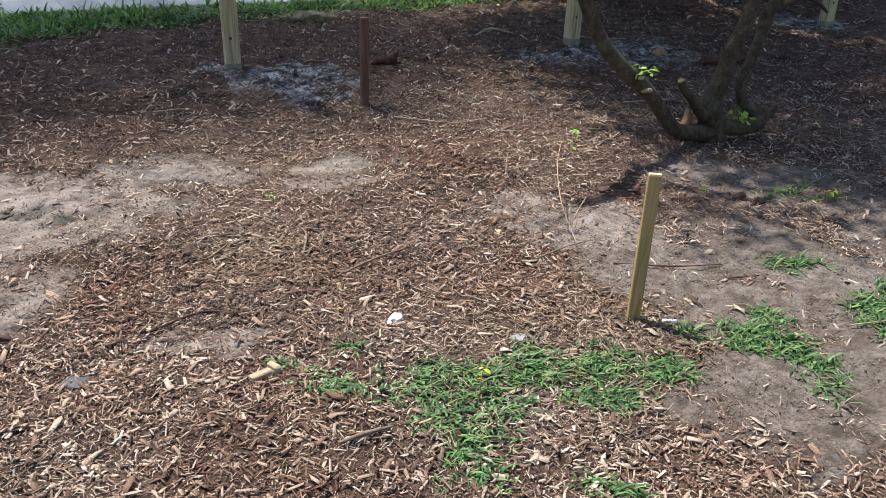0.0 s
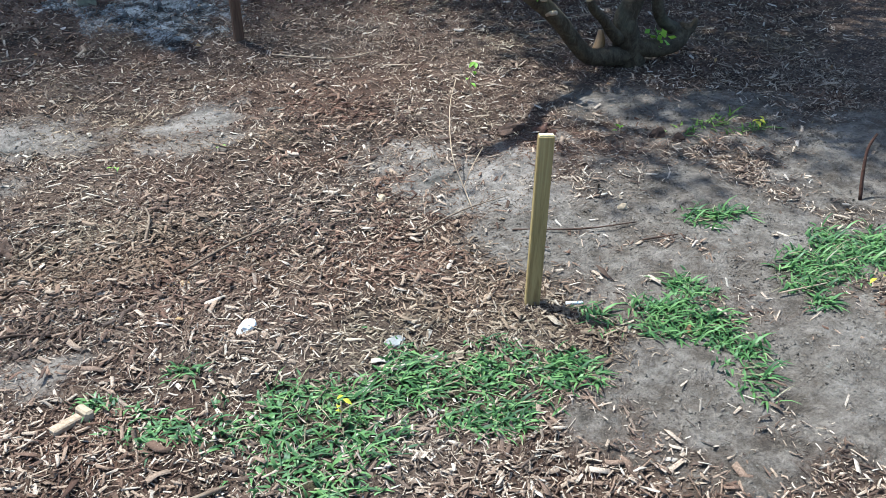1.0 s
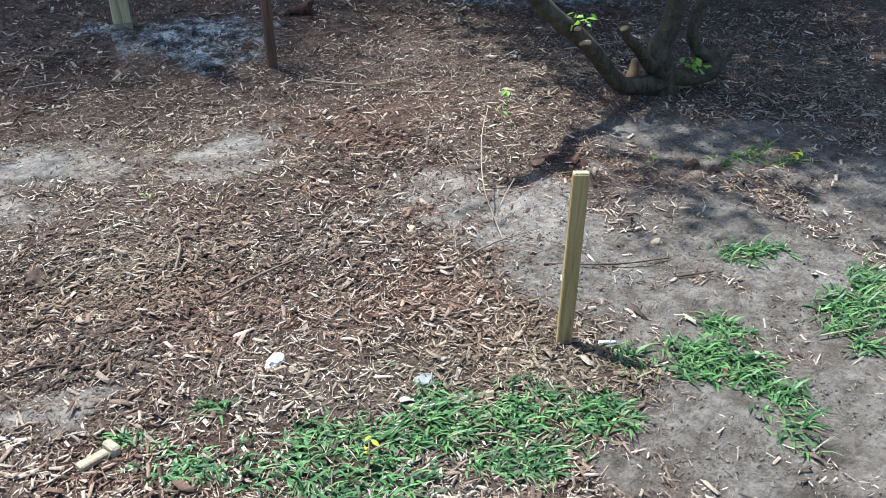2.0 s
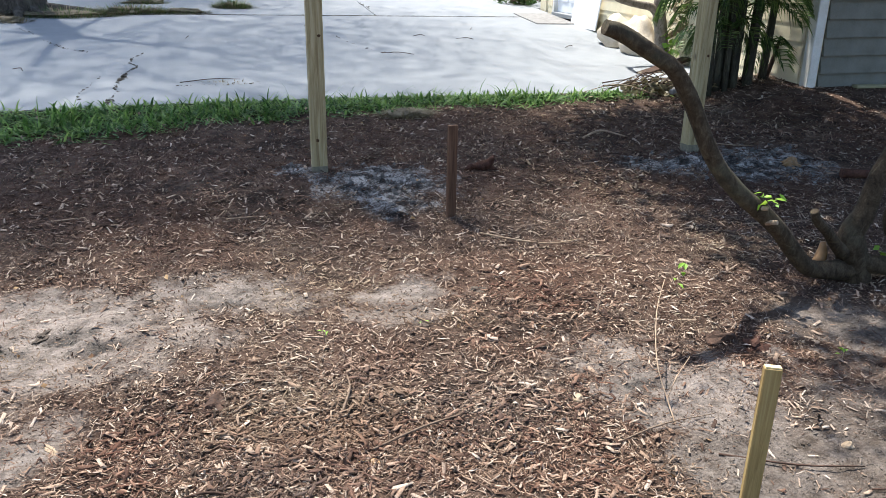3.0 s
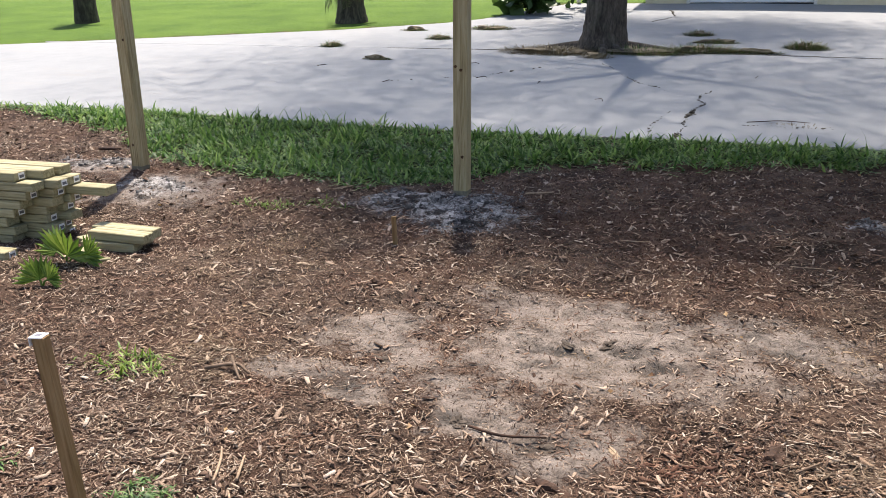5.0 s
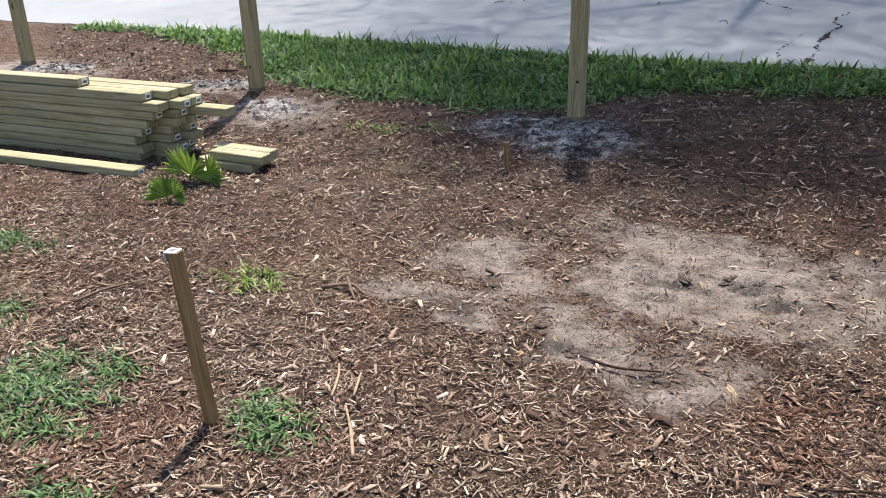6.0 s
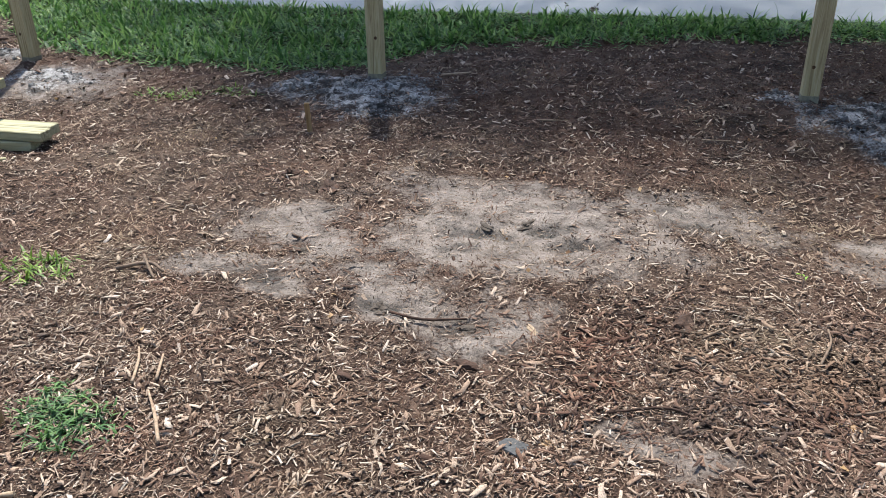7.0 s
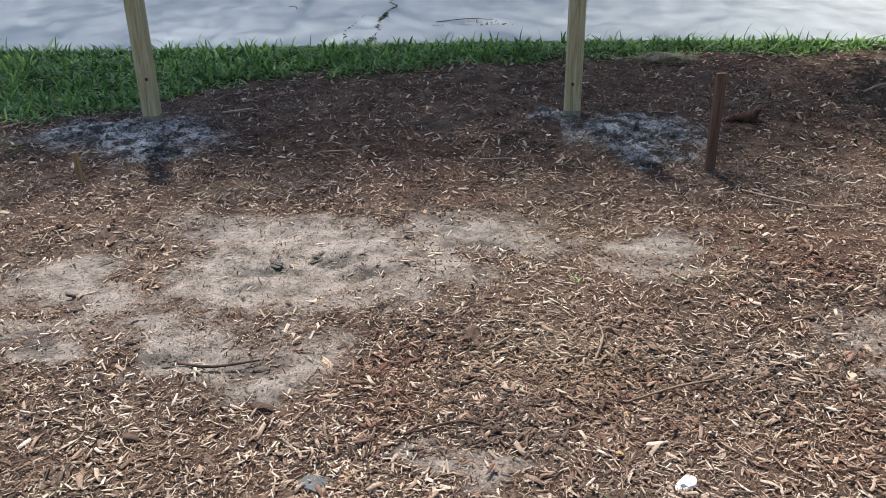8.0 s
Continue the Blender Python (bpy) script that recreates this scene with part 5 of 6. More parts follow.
def heap(name, label, x, y, rx, ry, h, sticks, seed, mats, leaves=None):
    """A brush heap of crossing dead sticks."""
    r = random.Random(seed)
    t = thing(name, label, "brush pile")
    for k in range(sticks):
        a, ln = r.uniform(-0.7, 0.7) + (math.pi if k % 2 else 0), r.uniform(0.3, 0.8) * rx
        cx, cy = x + r.gauss(0, rx * 0.3), y + r.gauss(0, ry * 0.3)
        z = float(land(cx, cy)) + r.uniform(0.01, h)
        p = [(cx - math.cos(a) * ln, cy - math.sin(a) * ln * 0.6, z - r.uniform(0, h * 0.3)), (cx, cy, z + r.uniform(0, 0.06)), (cx + math.cos(a) * ln, cy + math.sin(a) * ln * 0.6, z - r.uniform(0, h * 0.5))]
        p = [(q[0], q[1], max(q[2], float(land(q[0], q[1])) + 0.006)) for q in p]
        part("dead_stick", tube(curve_points(p, 3), spread((r.uniform(0.003, 0.009), 0.002), 7), 5), mats[k % len(mats)], t)
    if leaves:
        v, f = leaf_cloud([(x + r.gauss(0, rx * 0.4), y + r.gauss(0, ry * 0.4), float(land(x, y)) + r.uniform(0.02, h * 0.5)) for _ in range(40)], 8, 0.05, 0.06, seed)
        part("dead_leaves", mesh_from("dead_leaves", v, f, leaves), leaves, t)["kind"] = "stuff"
    return t


heap("brush_pile", "pile of dead twigs and palm debris at the drive edge", 4.75, 6.78, 0.5, 0.2, 0.16, 34, 4, (TWIG, DARK_WOOD, DARK_WOOD, PALE_TWIG), STRAW)
heap("brush_pile", "heap of dead sticks and leaves by the building corner", 5.75, 12.7, 0.36, 0.36, 0.22, 40, 5, (DARK_WOOD, DARK_WOOD, TWIG), LEAF)
thing("log", "pale grey weathered log among brush", "log", data=tube(curve_points([(4.75, 6.55, 0.2), (4.87, 6.6, 0.23), (5.02, 6.62, 0.27)]), spread((0.02, 0.036, 0.022), 9), 9, wobble=0.25), mat=STONE)
thing("plank", "pale board lying at the foot of the grey siding", "plank", pose(6.9, 6.15, float(land(6.9, 6.15)) + 0.004, 0, 0, -4), data=box(-0.6, -0.04, 0, 0.6, 0.04, 0.025, 0.003), mat=LUMBER)

# ---- clutter behind the outbuilding ----
tyre = thing("tyre", "black rubber tyre lying flat on the drive", "tyre", pose(7.75, 16.2, float(land(7.75, 16.2)) + 0.0))
bm = bmesh.new()
ring = [(0.32 + 0.1 * math.cos(a) * 0.9, 0.1 + 0.1 * math.sin(a)) for a in (math.tau * k / 10 for k in range(10))]
loops = [[bm.verts.new((rr * math.cos(t), rr * math.sin(t), zz)) for rr, zz in ring] for t in (math.tau * k / 28 for k in range(28))]
for k in range(28):
    for j in range(10):
        bm.faces.new((loops[k][j], loops[(k + 1) % 28][j], loops[(k + 1) % 28][(j + 1) % 10], loops[k][(j + 1) % 10]))
part("casing", bm, RUBBER, tyre, shade=True)
bucket = thing("bucket", "orange plastic bucket behind the outbuilding", "bucket", pose(8.35, 17.4, float(land(8.35, 17.4))))
part("body", tube([(0, 0, 0), (0, 0, 0.2), (0, 0, 0.4)], (0.13, 0.145, 0.16), 18), ORANGE, bucket)
part("rim", tube([(0, 0, 0.4), (0, 0, 0.425)], (0.168, 0.168), 18), ORANGE, bucket)
r = random.Random(9)
low_wall = thing("brick_stack", "low stack of old red bricks beside the lawn", "bricks", pose(7.3, 18.75, float(land(7.3, 18.75)), 0, 0, -20))
brick_mesh = bake("brick", box(-0.1, -0.05, 0, 0.1, 0.05, 0.06, 0.004), BRICK)
for k in range(3):
    for j in range(6):
        part("brick", brick_mesh, BRICK, low_wall, m=pose(j * 0.215 - 0.6 + (k % 2) * 0.1, r.uniform(-0.01, 0.01), k * 0.063, 0, 0, r.uniform(-3, 3)))
pallet = thing("pallet", "grey weathered timber pallet lying on the ground", "pallet", pose(8.6, 18.4, float(land(8.6, 18.4)), 0, 0, -12))
for k in range(3):
    part("bearer", box(-0.6, -0.5 + k * 0.46, 0, 0.6, -0.42 + k * 0.46, 0.09), DARK_WOOD, pallet)
for k in range(6):
    part("slat", box(-0.6 + k * 0.21, -0.5, 0.092, -0.47 + k * 0.21, 0.5, 0.112, 0.003), TRIM, pallet)


# ---- plants on the lawn ----
def broad_palm(x, y, radius, h, seed, label):
    z = float(land(x, y))
    t = thing("palm_tree", label, "palm")
    limb("trunk", [(x, y, z - 0.1), (x, y, z + 0.05), (x, y, z + h * 0.4), (x + 0.03, y, z + h)], (radius * 1.25, radius * 1.1, radius * 0.9, radius * 1.05), 5, 14, t, PALM_BARK, seed)
    r = random.Random(seed)
    for k in range(14):
        part("frond", fronds[k % 3], FROND, t, m=pose(x, y, z + h * r.uniform(0.55, 1.0), 0, r.uniform(-10, 25), k * 26 + r.uniform(-8, 8)))
    return t


broad_palm(-6.28, 14.45, 0.27, 0.95, 71, "squat palm with dark thick trunk and drooping fronds on the lawn")
broad_palm(-12.15, 14.1, 0.22, 2.2, 72, "palm with a dark trunk on the sunny lawn")


def shrub(x, y, r_, h, leaf, n, seed, mat, label):
    t = thing("shrub", label, "shrub")
    g = random.Random(seed)
    z = float(land(x, y))
    for k in range(6):
        a = k * 1.05
        limb("stem", [(x, y, z - 0.03), (x + math.cos(a) * r_ * 0.3, y + math.sin(a) * r_ * 0.3, z + h * 0.5), (x + math.cos(a) * r_ * 0.7, y + math.sin(a) * r_ * 0.7, z + h * 0.9)], (0.02, 0.014, 0.006), 3, 6, t, BARK, seed + k)
    v, f = leaf_cloud([(x + g.gauss(0, r_ * 0.45), y + g.gauss(0, r_ * 0.45), z + g.uniform(0.12, 1) * h) for _ in range(n)], 12, 0.1, leaf, seed)
    part("foliage", mesh_from("foliage", v, f, mat), mat, t)["kind"] = "stuff"


shrub(-3.3, 16.0, 0.45, 1.1, 0.3, 26, 81, LEAF, "dark broad-leaved shrub beside the drive")
shrub(-2.2, 17.0, 0.5, 1.2, 0.18, 40, 82, LEAF, "dense dark green shrub beside the garage")
bench = thing("garden_bench", "white slatted garden bench on the lawn", "bench", pose(-3.4, 18.3, float(land(-3.4, 18.3)), 0, 0, 8))
for k in range(5):
    part("slat", box(-0.6, 0.02, 0.12 + k * 0.11, 0.6, 0.045, 0.2 + k * 0.11, 0.004), TRIM, bench)
for x0 in (-0.6, 0.54):
    part("leg", box(x0, -0.4, 0, x0 + 0.06, 0.018, 0.45, 0.004), TRIM, bench)
    part("leg", box(x0, 0.047, 0, x0 + 0.06, 0.1, 0.85, 0.004), TRIM, bench)


# ---- weeds, tufts and root bed on the drive ----
def tuft_thing(x, y, rx, ry, n, lo, hi, seed, mats, label, mound=0.05):
    g = np.random.default_rng(seed)
    t = thing("weed_tuft", label, "weeds", group="weed tufts in the drive")
    if mound > 0.02:
        part("soil", lump(rx * 0.62, ry * 0.62, mound, seed, 3, 0.6), LITTER, t, m=pose(x, y, float(land(x, y)) - mound * 0.3))
    a, q = g.uniform(0, math.tau, n), np.sqrt(g.uniform(0, 1, n))
    bx, by = x + np.cos(a) * q * rx, y + np.sin(a) * q * ry
    v, f = blades(bx, by, land(bx, by) + mound * (1 - q) * 0.8, g.uniform(lo, hi, n), g.uniform(0.004, 0.009, n), 1.0, seed)
    half = len(f) // 2 // 3 * 3
    part("green_growth", mesh_from("green_growth", v, f[:half], mats[0]), mats[0], t)["kind"] = "stuff"
    part("dry_growth", mesh_from("dry_growth", v, f[half:], mats[1]), mats[1], t)["kind"] = "stuff"


for k, (x, y, rx, ry, n, hi) in enumerate(((-5.14, 11.5, 0.16, 0.12, 120, 0.1), (-3.9, 10.4, 0.22, 0.06, 90, 0.04), (-3.8, 12.45, 0.2, 0.14, 120, 0.08), (-3.35, 13.7, 0.4, 0.2, 200, 0.07),
                                           (-0.02, 13.2, 0.22, 0.16, 160, 0.08), (0.25, 12.4, 0.32, 0.13, 160, 0.06), (0.72, 11.55, 0.4, 0.1, 200, 0.06), (1.38, 12.1, 0.26, 0.18, 260, 0.12), (0.15, 11.6, 0.5, 0.2, 380, 0.12), (-4.6, 13.4, 0.25, 0.1, 90, 0.05))):
    tuft_thing(x, y, rx, ry, n * 5, hi * 0.35, hi * 1.1, 100 + k, (FROND, STRAW), "dusty olive weed tuft growing from the concrete")
tuft_thing(-1.75, 11.35, 0.75, 0.34, 3200, 0.03, 0.11, 140, (STRAW, LITTER), "dry grass and leaf litter round the oak roots", 0.035)
tuft_thing(-0.6, 11.4, 0.7, 0.26, 2600, 0.03, 0.12, 141, (STRAW, FROND), "dry grass and leaf litter round the oak roots", 0.04)
tuft_thing(-1.1, 10.95, 0.22, 0.16, 260, 0.03, 0.09, 142, (STRAW, STRAW), "dry root stub with litter in front of the oak", 0.05)
tuft_thing(1.15, 7.62, 0.26, 0.09, 60, 0.02, 0.05, 143, (STRAW, LITTER), "scrap of dry grass on the concrete", 0.008)
for k, (x, y, a, ln) in enumerate(((-2.1, 9.3, 20, 0.12), (-3.1, 8.9, 60, 0.1), (-2.5, 10.2, 5, 0.16), (-1.4, 9.1, 100, 0.08), (2.9, 8.85, -15, 0.35), (3.4, 9.9, 10, 0.14), (3.9, 9.7, 170, 0.2), (4.2, 10.4, 60, 0.12),
                                   (1.0, 7.7, 10, 0.5), (0.8, 9.8, 80, 0.1), (-4.4, 9.8, 30, 0.12), (2.2, 10.6, 20, 0.1), (5.0, 9.2, 30, 0.15), (-0.6, 8.3, 140, 0.12))):
    d = Vector((math.cos(radians(a)), math.sin(radians(a)), 0)) * ln / 2
    stick("fallen_twig", "small dark fallen twig on the concrete", [(x - d.x, y - d.y, 0.006), (x + 0.02, y + 0.03, 0.015), (x + d.x, y + d.y, 0.006)], (0.0035, 0.004, 0.002), DARK_WOOD, 5, k, False, "twig")


# ---- cracks and joints in the drive ----
def crack(points, width, seed, density=330):
    """Crumbs of dark dirt and moss lying thick along a wandering crack."""
    g = np.random.default_rng(seed)
    p = np.array(points, float)
    seg = np.hypot(*np.diff(p, axis=0).T)
    s = np.concatenate([[0], np.cumsum(seg)])
    n = int(s[-1] * density)
    d = g.uniform(0, s[-1], n)
    clump = lattice(d, d * 0, 0.16, seed + 300)
    keep = g.uniform(0, 1, n) < 0.2 + 0.9 * np.clip(clump - 0.25, 0, 1)
    d, clump = d[keep], clump[keep]
    wob = (lattice(d, d * 0, 0.21, seed + 310) - 0.5) * 0.07 + (lattice(d, d * 0, 0.06, seed + 320) - 0.5) * 0.03
    x, y = np.interp(d, s, p[:, 0]) + wob, np.interp(d, s, p[:, 1]) + wob * 0.2
    off = g.normal(0, 1, len(d)) * width * (0.1 + clump ** 3) * 0.5
    x, y = x + off, y + g.normal(0, 0.01, len(d))
    size = 0.009 * np.exp(g.normal(0, 0.5, len(d))) * (0.5 + clump)
    v, f = chips(x, y, land(x, y) - 0.002, size * 1.5, size, size * 0.3, seed + 5, 0.25)
    part("crack", mesh_from("crack", v, f, CRACK), CRACK, drive, "dark dirt-filled crack")["kind"] = "stuff"


crack([(0.2, 6.95), (0.27, 7.5), (0.24, 7.8), (0.36, 8.3), (0.33, 8.7), (0.42, 9.0)], 0.035, 1, 430)
crack([(0.02, 7.1), (0.0, 7.6), (0.12, 8.0)], 0.012, 2, 50)
crack([(-1.0, 10.6), (-0.6, 9.7), (-0.05, 8.9)], 0.006, 3, 70)
crack([(-3.2, 8.9), (-2.2, 9.4), (-1.5, 10.2)], 0.006, 4, 45)
crack([(2.4, 9.95), (2.6, 9.2), (2.9, 8.85)], 0.006, 5, 60)
crack([(-0.9, 14.8), (-0.6, 15.6), (-0.75, 16.6)], 0.02, 6)
crack([(3.2, 11.5), (3.2, 13.0), (3.22, 16.0)], 0.008, 7, 60)
crack([(0.75, 7.55), (1.1, 7.6), (1.45, 7.58)], 0.12, 9, 70)
v, f = chips(*(lambda g: (lambda x: (x, JOINT + g.normal(0, 0.008, len(x)), land(x, x * 0 + JOINT) - 0.003))(g.uniform(-4.2, 5.8, 1500)))(np.random.default_rng(8)), np.full(1500, 0.03), np.full(1500, 0.014), np.full(1500, 0.006), 9, 0.2)
part("joint_dirt", mesh_from("joint_dirt", v, f, CRACK), CRACK, drive, "dark dirt in the slab joint")["kind"] = "stuff"


# ---- loose things in the bed ----
def stone(name, label, x, y, rx, ry, rz, turn, seed, mat, category="stone", jag=0.3, sub=2, sink=0.2):
    return thing(name, label, category, pose(x, y, at_top(x, y) - rz * sink, 0, 0, turn), data=lump(rx, ry, rz, seed, sub, jag), mat=mat, shade=False)


stone("white_stone", "chalky white stone lying on mulch", 1.414, 2.007, 0.034, 0.019, 0.017, 30, 1, WHITE_STONE)
stone("flat_stone", "flat grey stone chip at the grass edge", 1.712, 1.771, 0.028, 0.022, 0.006, 10, 2, STONE, jag=0.15)
stone("tan_stone", "tan stone lying in mulch", 2.014, 2.452, 0.026, 0.017, 0.016, 50, 3, TAN_STONE)
stone("white_stone", "small pale grey stone on bare dirt", 2.661, 2.023, 0.02, 0.015, 0.012, 0, 4, TAN_STONE)
stone("slate_piece", "small dark grey flat stone lying on mulch", 0.511, 2.025, 0.042, 0.027, 0.009, -20, 5, SLATE, jag=0.3, sub=2)
stone("pine_cone", "small dark weathered pine cone on dirt", 3.152, 2.404, 0.028, 0.024, 0.026, 0, 6, DARK_WOOD, "cone", 0.6)
stone("pine_cone", "small dark weathered pine cone on dirt", 3.192, 2.332, 0.026, 0.024, 0.022, 70, 7, DARK_WOOD, "cone", 0.6)
def clod(x, y, rx, ry, rz, mat, label, k):
    return stone("earth_clod" if mat is CLOD else "wood_lump", label, x, y, rx, ry, rz * 0.7, k * 47, 10 + k, mat, "clod" if mat is CLOD else "wood", 0.8, 3, 0.3)


clod(2.683, 2.73, 0.055, 0.035, 0.035, DARK_WOOD, "dark rotten root clump beside bare dirt", 0)
clod(2.807, 2.658, 0.06, 0.035, 0.025, RED_WOOD, "dark rotten root clump beside bare dirt", 1)
clod(-0.793, 3.615, 0.035, 0.032, 0.034, DARK_WOOD, "dark rotten wood lump in mulch", 2)
clod(1.98, 3.374, 0.036, 0.03, 0.0132, CLOD, "dark earth clod in mulch", 4)
clod(1.703, 2.447, 0.022, 0.02, 0.0120, CLOD, "dark earth clod in mulch", 5)
clod(0.177, 3.291, 0.03, 0.018, 0.0084, CLOD, "dark earth clod on pale sand", 11)
clod(-0.448, 2.925, 0.04, 0.024, 0.02, CLOD, "dark earth clod on pale sand", 3)
clod(-0.039, 2.624, 0.035, 0.022, 0.016, CLOD, "dark earth clod on pale sand", 6)
clod(-0.005, 2.572, 0.022, 0.016, 0.012, CLOD, "dark earth clod on pale sand", 7)
clod(0.271, 2.553, 0.03, 0.022, 0.016, CLOD, "dark earth clod on pale sand", 8)
clod(0.336, 3.359, 0.04, 0.018, 0.012, CLOD, "dark earth clod on pale sand", 9)
clod(0.474, 2.585, 0.034, 0.01, 0.008, TAN_STONE, "pale tan bark flake in mulch", 18)
clod(1.325, 2.299, 0.024, 0.014, 0.008, DEAD_LEAF, "reddish bark flake in mulch", 19)
clod(0.593, 2.051, 0.017, 0.015, 0.008, DEAD_LEAF, "round reddish bark flake in mulch", 20)
clod(0.918, 2.684, 0.05, 0.03, 0.022, DARK_WOOD, "dark bark lump in mulch", 13)
clod(-0.565, 3.52, 0.06, 0.03, 0.03, DARK_WOOD, "dark rotten wood lump in mulch", 14)
clod(0.327, 2.333, 0.06, 0.022, 0.02, DARK_WOOD, "dark charred bark lump in mulch", 15)
clod(4.494, 4.651, 0.12, 0.05, 0.04, DEAD_LEAF, "curled tan dead leaf on grey dust", 16)
clod(1.07, 3.379, 0.03, 0.02, 0.0090, CLOD, "dark earth clod on pale sand", 17)

# split block, twisted root and log pieces
block = thing("split_block", "pale split wood block with brown bark", "wood", pose(0.985, 1.852, at_top(0.985, 1.852), 0, 6, 25))
part("pale_wood", box(-0.055, -0.012, 0, 0.012, 0.012, 0.016, 0.003), PALE_TWIG, block)
part("bark", box(0.013, -0.022, -0.004, 0.034, 0.022, 0.026, 0.005), TAN_STONE, block)
root = thing("twisted_root", "dark red-brown twisted root on mulch", "root", pose(2.5, 4.9, at_top(2.5, 4.9), 0, 0, 0) @ Matrix.Scale(0.6, 4))
part("stem", tube(curve_points([(-0.16, 0, 0.02), (-0.06, 0.02, 0.045), (0.05, 0, 0.05), (0.12, -0.01, 0.11), (0.14, 0, 0.15)]), spread((0.012, 0.035, 0.045, 0.03, 0.012), 17), 8, wobble=0.45, seed=3), RED_WOOD, root)
part("spur", tube(curve_points([(0.06, 0, 0.04), (0.13, -0.03, 0.02), (0.17, -0.04, 0.01)]), spread((0.03, 0.02, 0.008), 9), 7, wobble=0.2, seed=4), RED_WOOD, root)
stick("log_piece", "grey weathered branch piece beside grass", [(1.07, 1.501, 0.012), (1.133, 1.512, 0.018), (1.216, 1.518, 0.014)], (0.004, 0.0065, 0.003), TWIG, 8, 2)
stick("white_peg", "small white peg lying on dirt beside the stake", [(2.177, 1.688, 0.008), (2.218, 1.672, 0.008)], (0.005, 0.005), WHITE_STONE, 7, 1)
stick("white_peg", "pale split wood piece near the stake", [(-0.613, 1.56, 0.01), (-0.559, 1.581, 0.012)], (0.005, 0.007), TAN_STONE, 6, 5)

def twig_on_bed(label, pts, rad, mat, seed):
    return stick("stick", label, pts, (rad, rad * 0.95, rad * 0.6), mat, 7, seed)


twig_on_bed("reddish forked twig on mulch", [(-1.006, 2.618, 0.01), (-0.897, 2.657, 0.03), (-0.822, 2.623, 0.02)], 0.0072, TWIG, 0)
twig_on_bed("reddish forked twig on mulch", [(-0.93, 2.679, 0.045), (-0.876, 2.625, 0.02), (-0.833, 2.581, 0.012)], 0.0059, TWIG, 1)
twig_on_bed("long brown stick on mulch", [(-1.777, 2.14, 0.012), (-1.743, 2.247, 0.016), (-1.686, 2.374, 0.012)], 0.0052, TWIG, 2)
twig_on_bed("pinkish stripped stick on mulch", [(-0.335, 1.815, 0.014), (-0.4, 1.904, 0.018), (-0.476, 1.993, 0.014)], 0.0052, PALE_TWIG, 4)
twig_on_bed("pale stripped stick on mulch", [(-0.541, 2.016, 0.012), (-0.585, 2.115, 0.018), (-0.628, 2.181, 0.012)], 0.0046, PALE_TWIG, 5)
twig_on_bed("pale stripped stick on mulch", [(-0.487, 2.048, 0.012), (-0.531, 2.157, 0.016)], 0.0046, PALE_TWIG, 6)
twig_on_bed("dark thin stick on sand", [(0.017, 2.572, 0.008), (0.134, 2.538, 0.016), (0.262, 2.599, 0.01)], 0.005, DARK_WOOD, 7)
twig_on_bed("curved pale root on mulch", [(2.207, 4.012, 0.01), (2.314, 3.865, 0.015), (2.481, 3.786, 0.014), (2.665, 3.805, 0.01)], 0.0039, PALE_TWIG, 8)
twig_on_bed("pale stick on dark mulch", [(2.568, 3.618, 0.01), (2.723, 3.568, 0.01)], 0.0039, PALE_TWIG, 9)
twig_on_bed("thin dark twig on bare dirt", [(2.272, 2.079, 0.006), (2.456, 1.975, 0.01), (2.629, 1.924, 0.005)], 0.003, DARK_WOOD, 10)
twig_on_bed("thin dark twig on bare dirt", [(2.577, 1.838, 0.006), (2.678, 1.797, 0.008)], 0.003, DARK_WOOD, 11)
twig_on_bed("pale twig across mulch", [(2.015, 2.184, 0.012), (2.191, 2.238, 0.016), (2.376, 2.26, 0.01)], 0.0026, TWIG, 12)
twig_on_bed("upright reddish twig among grass", [(3.377, 1.686, 0.0), (3.388, 1.708, 0.08), (3.409, 1.729, 0.16), (3.438, 1.73, 0.2)], 0.006, RED_WOOD, 14)
twig_on_bed("small pale twig on grass", [(2.69, 1.432, 0.012), (2.83, 1.393, 0.02)], 0.0026, PALE_TWIG, 15)
twig_on_bed("dark stick at dirt edge", [(2.68, 1.084, 0.01), (2.811, 1.11, 0.015)], 0.0035, DARK_WOOD, 16)
twig_on_bed("thin pale straw on dark mulch", [(0.19, 4.553, 0.01), (0.343, 4.57, 0.012)], 0.0033, PALE_TWIG, 18)
twig_on_bed("thin pale straw on dark mulch", [(1.009, 4.405, 0.01), (1.162, 4.413, 0.012)], 0.0033, PALE_TWIG, 19)
twig_on_bed("dark bark strip on mulch", [(1.286, 2.555, 0.012), (1.327, 2.659, 0.025), (1.337, 2.763, 0.012)], 0.0039, TWIG, 20)
twig_on_bed("dark bark strip on mulch", [(1.339, 2.344, 0.012), (1.496, 2.406, 0.02), (1.652, 2.448, 0.012)], 0.0039, TWIG, 21)
twig_on_bed("dark bark strip on mulch", [(0.971, 2.61, 0.012), (1.044, 2.683, 0.02)], 0.0039, TWIG, 22)
twig_on_bed("thin dark twig on mulch", [(0.73, 2.2, 0.01), (0.878, 2.241, 0.014), (0.983, 2.208, 0.01)], 0.004, DARK_WOOD, 23)
twig_on_bed("pale palm strip on mulch", [(3.45, 5.5, 0.02), (3.6, 5.54, 0.05), (3.75, 5.45, 0.02)], 0.0078, PALE_TWIG, 24)
twig_on_bed("pale twig in shade", [(4.15, 5.3, 0.01), (4.35, 5.1, 0.02), (4.505, 5.054, 0.01)], 0.0039, PALE_TWIG, 25)
